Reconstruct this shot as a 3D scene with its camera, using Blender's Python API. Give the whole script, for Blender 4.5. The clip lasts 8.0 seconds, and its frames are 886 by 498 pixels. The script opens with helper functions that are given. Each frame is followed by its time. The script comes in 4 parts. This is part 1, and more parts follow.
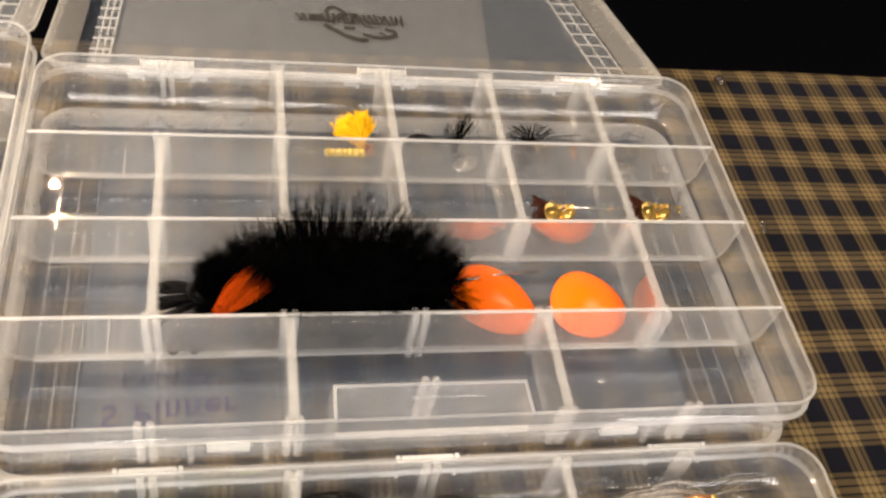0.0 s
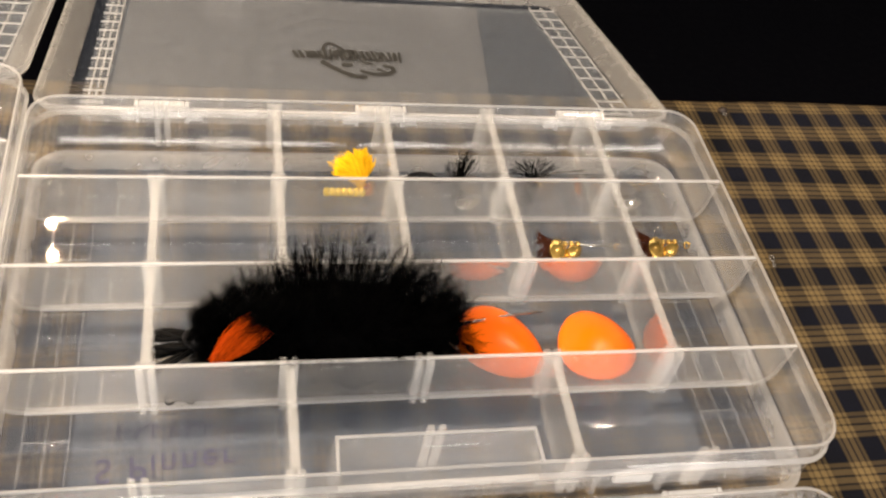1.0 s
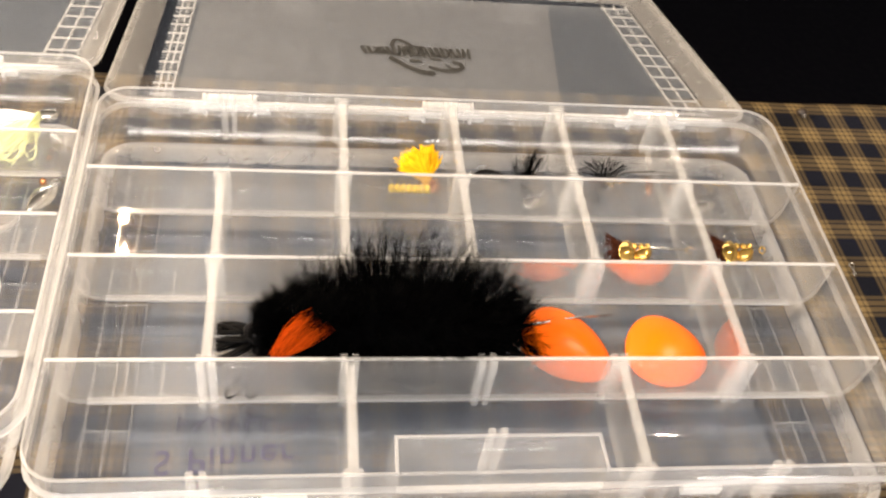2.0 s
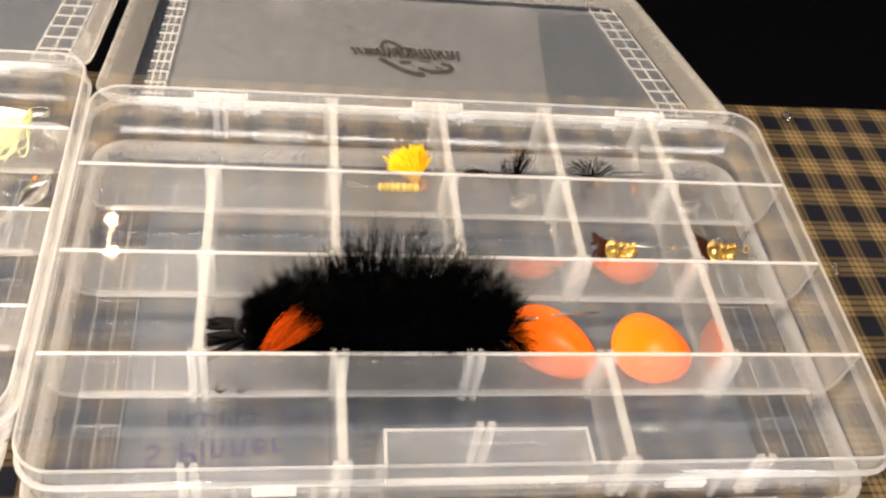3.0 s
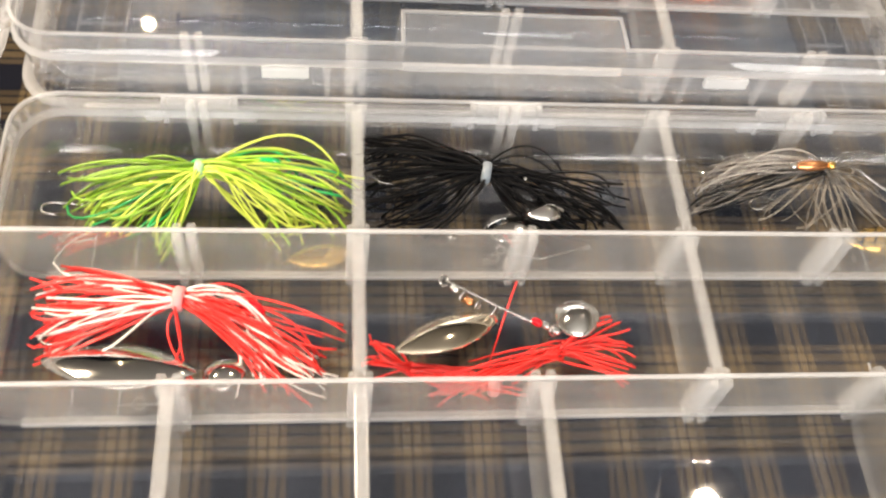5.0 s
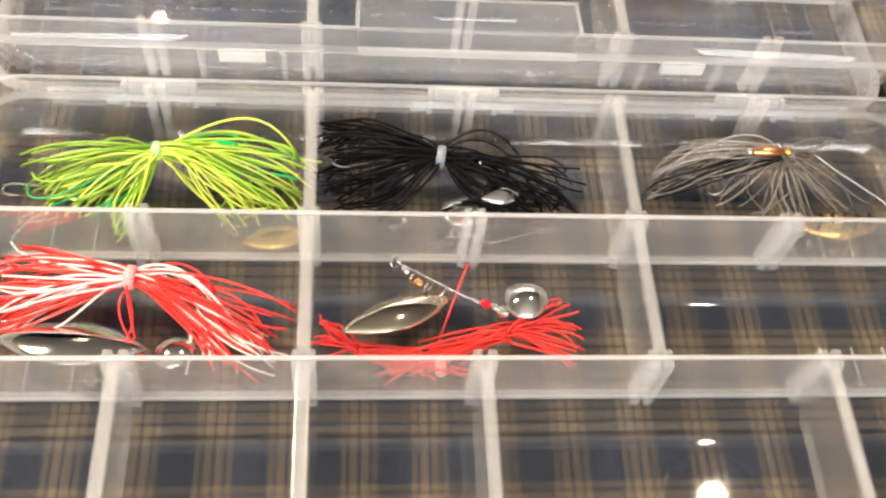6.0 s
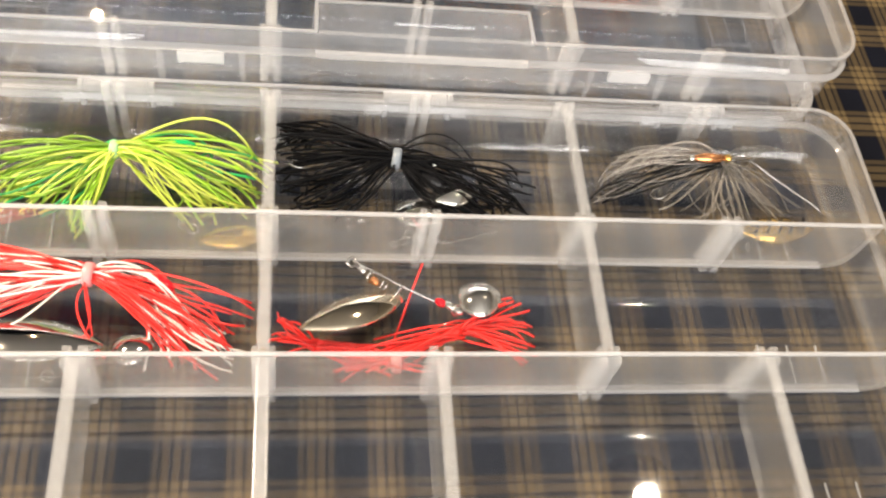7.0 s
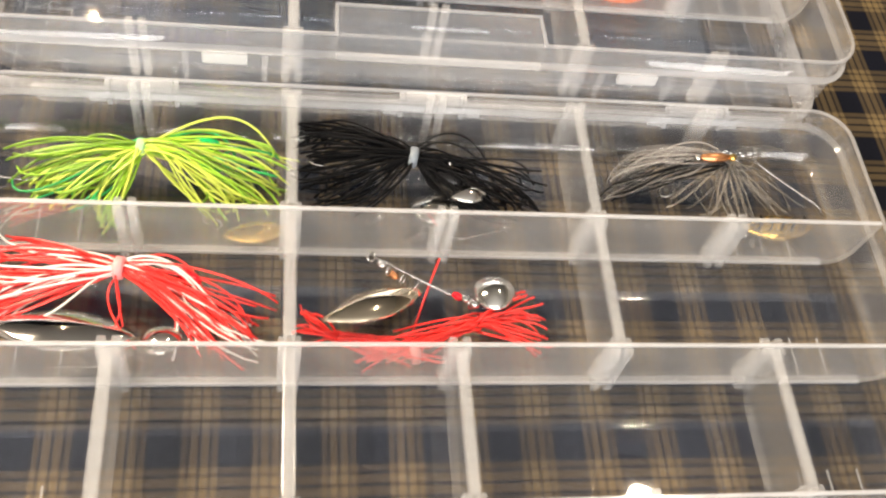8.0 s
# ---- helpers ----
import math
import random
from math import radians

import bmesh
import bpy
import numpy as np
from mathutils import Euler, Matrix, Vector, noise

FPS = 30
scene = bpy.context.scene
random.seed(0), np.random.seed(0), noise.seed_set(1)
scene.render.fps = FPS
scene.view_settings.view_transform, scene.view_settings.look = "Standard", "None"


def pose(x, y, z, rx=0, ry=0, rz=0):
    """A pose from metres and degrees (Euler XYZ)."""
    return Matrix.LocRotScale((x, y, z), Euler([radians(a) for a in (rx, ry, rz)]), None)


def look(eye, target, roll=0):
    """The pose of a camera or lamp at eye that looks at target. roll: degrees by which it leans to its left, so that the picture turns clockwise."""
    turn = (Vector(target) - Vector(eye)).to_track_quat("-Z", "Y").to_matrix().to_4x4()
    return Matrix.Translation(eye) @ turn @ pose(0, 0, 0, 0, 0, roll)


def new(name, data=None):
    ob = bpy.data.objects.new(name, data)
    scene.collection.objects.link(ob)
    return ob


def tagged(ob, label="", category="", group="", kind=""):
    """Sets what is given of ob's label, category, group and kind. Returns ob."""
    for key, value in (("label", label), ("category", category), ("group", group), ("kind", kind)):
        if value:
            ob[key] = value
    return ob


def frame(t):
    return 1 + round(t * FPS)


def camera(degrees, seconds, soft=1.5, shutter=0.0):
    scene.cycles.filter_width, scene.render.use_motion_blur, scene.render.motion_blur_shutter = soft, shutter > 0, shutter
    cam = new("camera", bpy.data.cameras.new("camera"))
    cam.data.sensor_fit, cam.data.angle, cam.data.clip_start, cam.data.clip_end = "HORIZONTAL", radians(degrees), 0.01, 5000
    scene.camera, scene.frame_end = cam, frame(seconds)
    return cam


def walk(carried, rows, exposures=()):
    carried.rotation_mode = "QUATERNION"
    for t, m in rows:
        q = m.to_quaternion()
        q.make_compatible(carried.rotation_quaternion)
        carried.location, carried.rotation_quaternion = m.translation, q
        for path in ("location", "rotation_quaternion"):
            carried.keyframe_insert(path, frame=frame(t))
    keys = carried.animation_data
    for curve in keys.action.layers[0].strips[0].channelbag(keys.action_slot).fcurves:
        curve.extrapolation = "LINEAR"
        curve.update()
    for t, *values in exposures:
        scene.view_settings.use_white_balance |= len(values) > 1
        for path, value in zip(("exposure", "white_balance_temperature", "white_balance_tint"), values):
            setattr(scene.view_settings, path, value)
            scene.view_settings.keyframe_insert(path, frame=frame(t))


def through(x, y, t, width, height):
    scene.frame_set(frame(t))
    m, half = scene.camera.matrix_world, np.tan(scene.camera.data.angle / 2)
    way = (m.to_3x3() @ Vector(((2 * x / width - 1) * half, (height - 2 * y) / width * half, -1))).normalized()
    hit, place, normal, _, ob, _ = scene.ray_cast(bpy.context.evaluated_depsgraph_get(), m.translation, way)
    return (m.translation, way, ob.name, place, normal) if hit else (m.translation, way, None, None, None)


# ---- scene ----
# seconds, stops, kelvin, tint
EXPOSURES = [(0.0, 0.15, 7000, 12), (1.0, 0.17, 7000, 12), (1.5, 0.46, 6900, 12), (3.0, 0.48, 6900, 12), (3.5, 0.50, 6900, 12), (4.0, 0.44, 6800, 11), (4.5, 0.30, 6600, 10), (5.0, 0.28, 6550, 10), (8.0, 0.28, 6550, 10)]
LENS = 49.04
cam = camera(LENS, 8.0, soft=2.35, shutter=0.5)
# seconds, place, then tilt from straight down, spin about the lens axis, heading
ROWS = [
    (0.0, -0.0827, -0.0789, 0.3916, 41.95, 14.12, -18.69),
    (0.5, -0.0817, -0.0703, 0.3881, 43.27, 12.65, -18.13),
    (1.0, -0.0821, -0.0664, 0.3848, 43.73, 12.92, -18.2),
    (1.5, -0.0719, -0.0631, 0.3813, 43.23, 9.88, -12.67),
    (1.7, -0.079, -0.061, 0.3777, 42.97, 10.03, -12.57),
    (2.8, -0.0815, -0.0672, 0.3759, 43.88, 11.0, -13.52),
    (3.0, -0.0817, -0.0683, 0.3778, 43.61, 11.09, -13.64),
    (3.5, -0.083, -0.0705, 0.3703, 43.06, 11.59, -14.32),
    (4.0, -0.0849, -0.0757, 0.3534, 40.96, 12.61, -14.87),
    (4.2, -0.0918, -0.0907, 0.3268, 40.38, 13.42, -16.14),
    (4.5, -0.0781, -0.1001, 0.3218, 34.23, 11.46, -13.76),
    (4.8, -0.0679, -0.1164, 0.3095, 32.11, 9.7, -12.22),
    (5.0, -0.068, -0.1233, 0.3058, 32.54, 11.07, -12.76),
    (5.2, -0.0596, -0.1258, 0.3046, 31.22, 9.09, -10.03),
    (6.3, -0.044, -0.1308, 0.3109, 32.31, 10.94, -12.04),
    (6.5, -0.0486, -0.1303, 0.3112, 32.51, 13.09, -14.28),
    (7.0, -0.0522, -0.1364, 0.315, 33.16, 15.73, -17.39),
    (7.5, -0.0601, -0.1388, 0.3217, 33.52, 17.05, -18.53),
    (8.0, -0.0638, -0.1445, 0.3225, 33.46, 16.58, -18.29),
]
walk(cam, [(t, pose(x, y, z, 0, 0, yaw) @ pose(0, 0, 0, pitch) @ pose(0, 0, 0, 0, 0, roll)) for t, x, y, z, pitch, roll, yaw in ROWS],
     exposures=EXPOSURES)

# ---------------------------------------------------------------- light
world = bpy.data.worlds.new("world")
scene.world = world
world.use_nodes = True
world.node_tree.nodes["Background"].inputs["Color"].default_value = (0.55, 0.6, 0.7, 1)
world.node_tree.nodes["Background"].inputs["Strength"].default_value = 0.05
scene.cycles.transparent_max_bounces = 48


def lamp(name, place, aim, size, watts, colour, shape="DISK"):
    data = bpy.data.lights.new(name, "AREA")
    data.shape, data.size, data.energy, data.color = shape, size, watts, colour
    ob = new(name, data)
    ob.matrix_world = look(place, aim)
    return ob


LAMP_A = (0.69, 0.438, 1.55)
# inferred from the brighter left side only, and set low to steepen it
LAMP_B = (-0.72, 0.28, 0.66)
LAMP_C = (-0.46, 1.46, 1.33)
lamp("lamp_light", LAMP_A, (0, 0.1, 0), 0.045, 13, (1.0, 0.83, 0.64))
for dx, dy, dz in ((0.0, 0.0, 0.0), (0.062, 0.030, 0.022), (-0.045, 0.050, -0.015)):
    lamp("lamp_light", (LAMP_B[0] + dx, LAMP_B[1] + dy, LAMP_B[2] + dz), (0, 0.1, 0), 0.022, 5.4, (1.0, 0.82, 0.62))
lamp("lamp_light", LAMP_C, (0, 0.1, 0), 0.020, 3.2, (1.0, 0.72, 0.44))
# unseen fill panel added behind the camera to brighten walls that face it
fill_light = lamp("fill_light", (-0.1, -2.17, 1.10), (-0.1, 0.0, 1.10), 2.8, 75, (0.97, 0.95, 0.93), "RECTANGLE")
fill_light.data.size_y = 1.2

# ---------------------------------------------------------------- materials


class Nodes:
    """Short hand for building a node material."""

    def __init__(self, name):
        self.mat = bpy.data.materials.new(name)
        self.mat.use_nodes = True
        self.tree = self.mat.node_tree
        self.tree.nodes.clear()
        self.out = self.add("ShaderNodeOutputMaterial")

    def add(self, kind, **values):
        node = self.tree.nodes.new(kind)
        for key, value in values.items():
            setattr(node, key, value)
        return node

    def link(self, a, b):
        self.tree.links.new(a, b)

    def put(self, socket, value):
        if isinstance(value, (int, float)):
            socket.default_value = value
        elif isinstance(value, tuple):
            socket.default_value = value if len(value) == 4 or socket.type == "VECTOR" else (*value, 1)
        else:
            self.link(value, socket)

    def math(self, op, a, b=0.0, c=0.0):
        node = self.add("ShaderNodeMath", operation=op)
        for s, v in zip(node.inputs, (a, b, c)):
            self.put(s, v)
        return node.outputs[0]

    def mix(self, fac, a, b):
        node = self.add("ShaderNodeMix", data_type="RGBA")
        self.put(node.inputs["Factor"], fac)
        self.put(node.inputs[6], a)
        self.put(node.inputs[7], b)
        return node.outputs[2]

    def noise(self, scale, detail=3.0, stretch=(1, 1, 1)):
        co = self.add("ShaderNodeTexCoord").outputs["Object"]
        mp = self.add("ShaderNodeMapping")
        self.link(co, mp.inputs["Vector"])
        mp.inputs["Scale"].default_value = stretch
        node = self.add("ShaderNodeTexNoise")
        self.link(mp.outputs[0], node.inputs["Vector"])
        node.inputs["Scale"].default_value, node.inputs["Detail"].default_value = scale, detail
        return node.outputs[0]

    def span(self, value, a, b, lo, hi):
        node = self.add("ShaderNodeMapRange")
        for s, v in zip(node.inputs, (value, a, b, lo, hi)):
            self.put(s, v)
        return node.outputs[0]

    def bump(self, height, strength, distance=0.001):
        node = self.add("ShaderNodeBump")
        node.inputs["Strength"].default_value, node.inputs["Distance"].default_value = strength, distance
        self.link(height, node.inputs["Height"])
        return node.outputs[0]

    def principled(self, colour, rough, metal=0.0, normal=None, **more):
        node = self.add("ShaderNodeBsdfPrincipled")
        self.put(node.inputs["Base Color"], colour)
        self.put(node.inputs["Roughness"], rough)
        node.inputs["Metallic"].default_value = metal
        for key, value in more.items():
            self.put(node.inputs[key.replace("_", " ")], value)
        if normal is not None:
            self.link(normal, node.inputs["Normal"])
        self.link(node.outputs[0], self.out.inputs[0])
        return self.mat


def plastic(name, haze, gloss=1.0, rough=0.07, tint=(0.86, 0.87, 0.88), mirror=0.035, through=0.5, clarity=0.985):
    """Milky clear moulded plastic: part passes straight through, part is scattered, and the skin shines."""
    n = Nodes(name)
    clear = n.add("ShaderNodeBsdfTransparent")
    clear.inputs[0].default_value = (clarity, clarity, clarity, 1)
    dif, tra = n.add("ShaderNodeBsdfDiffuse"), n.add("ShaderNodeBsdfTranslucent")
    cloud = n.noise(55, 4)
    streak = n.noise(110, 2)
    for s in (dif, tra):
        s.inputs["Color"].default_value = (*tint, 1)
    milk = n.add("ShaderNodeMixShader")
    milk.inputs[0].default_value = through
    n.link(dif.outputs[0], milk.inputs[1])
    n.link(tra.outputs[0], milk.inputs[2])
    amount = n.math("MULTIPLY", n.math("ADD", n.span(cloud, 0.3, 0.7, 0.97, 1.03), n.span(streak, 0.3, 0.7, -0.04, 0.05)), haze)
    body = n.add("ShaderNodeMixShader")
    n.link(amount, body.inputs[0])
    n.link(clear.outputs[0], body.inputs[1])
    n.link(milk.outputs[0], body.inputs[2])
    glossy = n.add("ShaderNodeBsdfGlossy")
    glossy.inputs["Color"].default_value = (1, 1, 1, 1)
    n.put(glossy.inputs["Roughness"], n.span(streak, 0.3, 0.7, rough * 0.7, rough * 1.4))
    n.link(n.bump(n.noise(22, 1), 0.012, 0.002), glossy.inputs["Normal"])
    facing = n.add("ShaderNodeLayerWeight").outputs["Facing"]
    fac = n.math("MULTIPLY", n.math("ADD", n.math("MULTIPLY", n.math("POWER", facing, 4.0), 0.7), mirror), gloss)
    skin = n.add("ShaderNodeMixShader")
    n.link(fac, skin.inputs[0])
    n.link(body.outputs[0], skin.inputs[1])
    n.link(glossy.outputs[0], skin.inputs[2])
    n.link(skin.outputs[0], n.out.inputs[0])
    return n.mat


PLASTIC_WALL = plastic("milky_plastic_wall", 0.145, 1.0, 0.045, (0.92, 0.93, 0.95), 0.16, 0.92)
PLASTIC_DIVIDER = plastic("clear_plastic_divider", 0.10, 0.65, 0.05, (0.90, 0.91, 0.92), 0.22, 0.7, 0.84)
PLASTIC_SIDE = plastic("clearer_plastic_side", 0.092, 1.0, 0.04, (0.91, 0.93, 0.97), 0.06)
# blue scatter colour stands in for a bluish ceiling reflection on the tray floor
PLASTIC_FLOOR = plastic("clear_floor_blue_sheen", 0.034, 1.0, 0.016, (0.56, 0.70, 1.0), 0.045)
PLASTIC_EDGE = plastic("thick_plastic_edge", 0.30, 1.0, 0.07, (0.93, 0.94, 0.95))
PLASTIC_RIB = plastic("milky_plastic_rib", 0.21, 0.35, 0.22, (0.93, 0.94, 0.95))
PLASTIC_LIP = plastic("milky_lid_lip", 0.22, 0.4, 0.15, (0.92, 0.93, 0.94))
PLASTIC_HINGE = plastic("solid_hinge_plastic", 0.62, 0.6, 0.1, (0.93, 0.94, 0.95))
PLASTIC_CAP = plastic("divider_top_plastic", 0.14, 0.35, 0.2, (0.92, 0.93, 0.95))
PLASTIC_RIM = plastic("solid_plastic_rim", 0.32, 0.8, 0.09, (0.93, 0.94, 0.96))
PLASTIC_LID = plastic("milky_plastic_lid", 0.27, 1.0, 0.07, (0.94, 0.95, 0.97))
PLASTIC_PANEL = plastic("frosted_plastic_panel", 0.085, 0.25, 0.35, (0.66, 0.77, 0.94))
# pale haze that stands in for a reflection on the lid panel
PLASTIC_REFLECTION = plastic("painted_reflection_haze", 0.052, 0.06, 0.5, (0.80, 0.80, 0.82))


def plaid():
    """Woven homespun check: bands of four tan lines on navy and black, both ways."""
    n = Nodes("plaid_cloth")
    co = n.add("ShaderNodeTexCoord").outputs["Object"]
    wob = n.add("ShaderNodeTexNoise")
    wob.inputs["Scale"].default_value = 9
    n.link(co, wob.inputs["Vector"])
    off = n.add("ShaderNodeVectorMath", operation="MULTIPLY_ADD")
    n.link(wob.outputs[1], off.inputs[0])
    off.inputs[1].default_value = (0.003, 0.003, 0)
    n.link(co, off.inputs[2])
    sep = n.add("ShaderNodeSeparateXYZ")
    n.link(off.outputs[0], sep.inputs[0])

    def lines(axis, pitch, shift):
        u = n.math("FRACT", n.math("ADD", n.math("DIVIDE", sep.outputs[axis], pitch), shift))
        ramp = n.add("ShaderNodeValToRGB")
        ramp.color_ramp.interpolation = "LINEAR"
        n.link(u, ramp.inputs[0])
        el = ramp.color_ramp.elements
        stops = [(0.0, 0.0), (0.220, 0.0), (0.245, 0.75), (0.305, 0.75), (0.328, 0.18), (0.345, 0.18), (0.368, 1), (0.460, 1), (0.480, 0.15), (0.500, 0.15), (0.520, 1), (0.612, 1),
                 (0.635, 0.18), (0.652, 0.18), (0.675, 0.75), (0.735, 0.75), (0.760, 0.0)]
        for k, (p, v) in enumerate(stops):
            e = el[k] if k < 2 else el.new(p)
            e.position, e.color = p, (v, v, v, 1)
        return ramp.outputs[0]

    warp, weft = lines(0, PLAID_X, SHIFT_X), lines(1, PLAID_Y, SHIFT_Y)
    tan = n.math("ADD", n.math("MULTIPLY", warp, 0.50), n.math("MULTIPLY", weft, 0.50))
    fine = n.noise(900, 2)
    blotch = n.noise(14, 3)
    dark = n.mix(n.span(blotch, 0.35, 0.65, 0.0, 1.0), (0.0016, 0.002, 0.0045), (0.004, 0.005, 0.011))
    light = n.mix(fine, (0.125, 0.088, 0.040), (0.205, 0.148, 0.070))
    col = n.mix(n.math("POWER", tan, 1.30), dark, light)
    thread = n.add("ShaderNodeTexWave", wave_type="BANDS", bands_direction="DIAGONAL")
    thread.inputs["Scale"].default_value = 700
    n.link(co, thread.inputs["Vector"])
    return n.principled(col, 0.92, 0, n.bump(n.math("ADD", thread.outputs[1], fine), 0.2, 0.0002), Specular_IOR_Level=0.15)


PLAID_X, PLAID_Y, SHIFT_X, SHIFT_Y = 0.0237, 0.0283, 0.098, 0.759
PLAID = plaid()


def plain(name, colour, rough=0.5, metal=0.0, vary=0.25, scale=80, bump=0.1, **more):
    n = Nodes(name)
    f = n.noise(scale, 4)
    lo = tuple(c * (1 - vary) for c in colour)
    hi = tuple(min(1.0, c * (1 + vary)) for c in colour)
    return n.principled(n.mix(f, lo, hi), n.span(f, 0.3, 0.7, rough * 0.85, min(1, rough * 1.15)), metal, n.bump(f, bump, 0.0005), **more)


# near-black navy also coats the unseen north wall, keeping background and reflections dark
DARK_CARPET_WALL = plain("near_black_carpet_wall", (0.0011, 0.0014, 0.0040), 0.95, 0, 0.5, 60, 0.6, Specular_IOR_Level=0.1)
WALL_PAINT = plain("dim_wall_paint", (0.30, 0.27, 0.23), 0.8)
CEILING_PAINT = plain("ceiling_paint", (0.7, 0.68, 0.64), 0.85)
WOOD = plain("table_wood", (0.12, 0.06, 0.03), 0.45)

# ---------------------------------------------------------------- mesh helpers


def finish(name, bm, mats, parent=None, label="", smooth=False):
    me = bpy.data.meshes.new(name)
    bmesh.ops.recalc_face_normals(bm, faces=bm.faces[:])
    bm.to_mesh(me)
    bm.free()
    for m in mats if isinstance(mats, (list, tuple)) else [mats]:
        me.materials.append(m)
    if smooth:
        for p in me.polygons:
            p.use_smooth = True
    ob = new(name, me)
    ob.parent = parent
    if label:
        tagged(ob, label)
    return ob


def part(name, bm, mats, parent, label="", smooth=False):
    return finish(name, bm, mats, parent, label, smooth)


def empty(name, m=None):
    ob = new(name)
    ob.empty_display_size = 0.02
    if m is not None:
        ob.matrix_world = m
    return ob


def block(bm, x0, x1, y0, y1, z0, z1, bevel=0.0, mat=0):
    """A box with softened edges."""
    made = bmesh.ops.create_cube(bm, size=1, matrix=Matrix.LocRotScale(
        ((x0 + x1) / 2, (y0 + y1) / 2, (z0 + z1) / 2), None, (x1 - x0, y1 - y0, z1 - z0)))
    vs = made["verts"]
    faces = {f for v in vs for f in v.link_faces}
    for f in faces:
        f.material_index = mat
    if bevel:
        edges = {e for v in vs for e in v.link_edges}
        bmesh.ops.bevel(bm, geom=list(edges), offset=bevel, segments=2, affect="EDGES", profile=0.5)
    return bm


def ring_points(x0, x1, y0, y1, r, z, n=6):
    pts = []
    for cx, cy, a0 in ((x1 - r, y1 - r, 0), (x0 + r, y1 - r, 90), (x0 + r, y0 + r, 180), (x1 - r, y0 + r, 270)):
        for k in range(n + 1):
            a = radians(a0 + 90 * k / n)
            pts.append((cx + r * math.cos(a), cy + r * math.sin(a), z))
    return pts


def loft(bm, rings, mats, caps=(True, True), flat=()):
    """Skin between closed rings; mats: material index for each band, then for the two caps; flat: bands with no smooth shading."""
    vs = [[bm.verts.new(p) for p in ring] for ring in rings]
    n = len(vs[0])
    for k in range(len(vs) - 1):
        for i in range(n):
            f = bm.faces.new((vs[k][i], vs[k][(i + 1) % n], vs[k + 1][(i + 1) % n], vs[k + 1][i]))
            f.material_index, f.smooth = mats[k], k not in flat
    if caps[0]:
        bm.faces.new(vs[0][::-1]).material_index = mats[-2]
    if caps[1]:
        bm.faces.new(vs[-1]).material_index = mats[-1]


def tube(bm, pts, radius, sides=5, mat=0, taper=None, close=True):
    """A round strand along points; taper: radius factor from 0 to 1 along it."""
    pts = [Vector(p) for p in pts]
    rings = []
    for k, p in enumerate(pts):
        d = (pts[min(k + 1, len(pts) - 1)] - pts[max(k - 1, 0)])
        if d.length < 1e-9:
            d = Vector((0, 0, 1))
        d.normalize()
        a = d.cross(Vector((0.31, 0.17, 0.93)))
        if a.length < 1e-3:
            a = d.cross(Vector((1, 0, 0)))
        a.normalize()
        b = d.cross(a)
        r = radius * (taper(k / (len(pts) - 1)) if taper else 1.0)
        rings.append([bm.verts.new(p + (a * math.cos(2 * math.pi * s / sides) + b * math.sin(2 * math.pi * s / sides)) * r) for s in range(sides)])
    for u, v in zip(rings, rings[1:]):
        for s in range(sides):
            f = bm.faces.new((u[s], u[(s + 1) % sides], v[(s + 1) % sides], v[s]))
            f.smooth, f.material_index = True, mat
    if close and sides > 2:
        bm.faces.new(rings[0][::-1]).material_index = mat
        bm.faces.new(rings[-1]).material_index = mat


# ---------------------------------------------------------------- room and table
ROOM = 2.2
TABLE_EDGE = 0.423


def slab(name, box, mat, kind="structure", label="", category=""):
    ob = finish(name, block(bmesh.new(), *box), mat)
    return tagged(ob, label, category, "", kind)


slab("floor", (-ROOM, ROOM, -ROOM, ROOM, -0.80, -0.75), DARK_CARPET_WALL)
slab("ceiling", (-ROOM, ROOM, -ROOM, ROOM, 1.75, 1.80), CEILING_PAINT)
slab("wall_north", (-ROOM, ROOM, ROOM, ROOM + 0.1, -0.80, 1.80), DARK_CARPET_WALL)
slab("wall_south", (-ROOM, ROOM, -ROOM - 0.1, -ROOM, -0.80, 1.80), WALL_PAINT)
# frame added round the unseen fill panel on the south wall
fill_frame = bmesh.new()
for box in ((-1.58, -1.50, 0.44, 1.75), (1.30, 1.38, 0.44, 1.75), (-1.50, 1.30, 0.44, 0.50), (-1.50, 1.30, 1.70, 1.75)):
    block(fill_frame, box[0], box[1], -ROOM, -ROOM + 0.05, box[2], box[3])
tagged(finish("fill_frame_1", fill_frame, WOOD), "", "", "", "structure")
slab("wall_east", (ROOM, ROOM + 0.1, -ROOM, ROOM, -0.80, 1.80), WALL_PAINT)
slab("wall_west", (-ROOM - 0.1, -ROOM, -ROOM, ROOM, -0.80, 1.80), WALL_PAINT)

table = tagged(empty("table", pose(0, 0, -0.75)), "dark wooden table under the plaid cloth", "table")
part("tabletop", block(bmesh.new(), -0.85, 0.75, -0.55, TABLE_EDGE - 0.004, 0.72, 0.748, 0.004), WOOD, table)
for lx in (-0.78, 0.68):
    for ly in (-0.48, TABLE_EDGE - 0.08):
        part("leg", block(bmesh.new(), lx - 0.03, lx + 0.03, ly - 0.03, ly + 0.03, 0, 0.72, 0.004), WOOD, table)


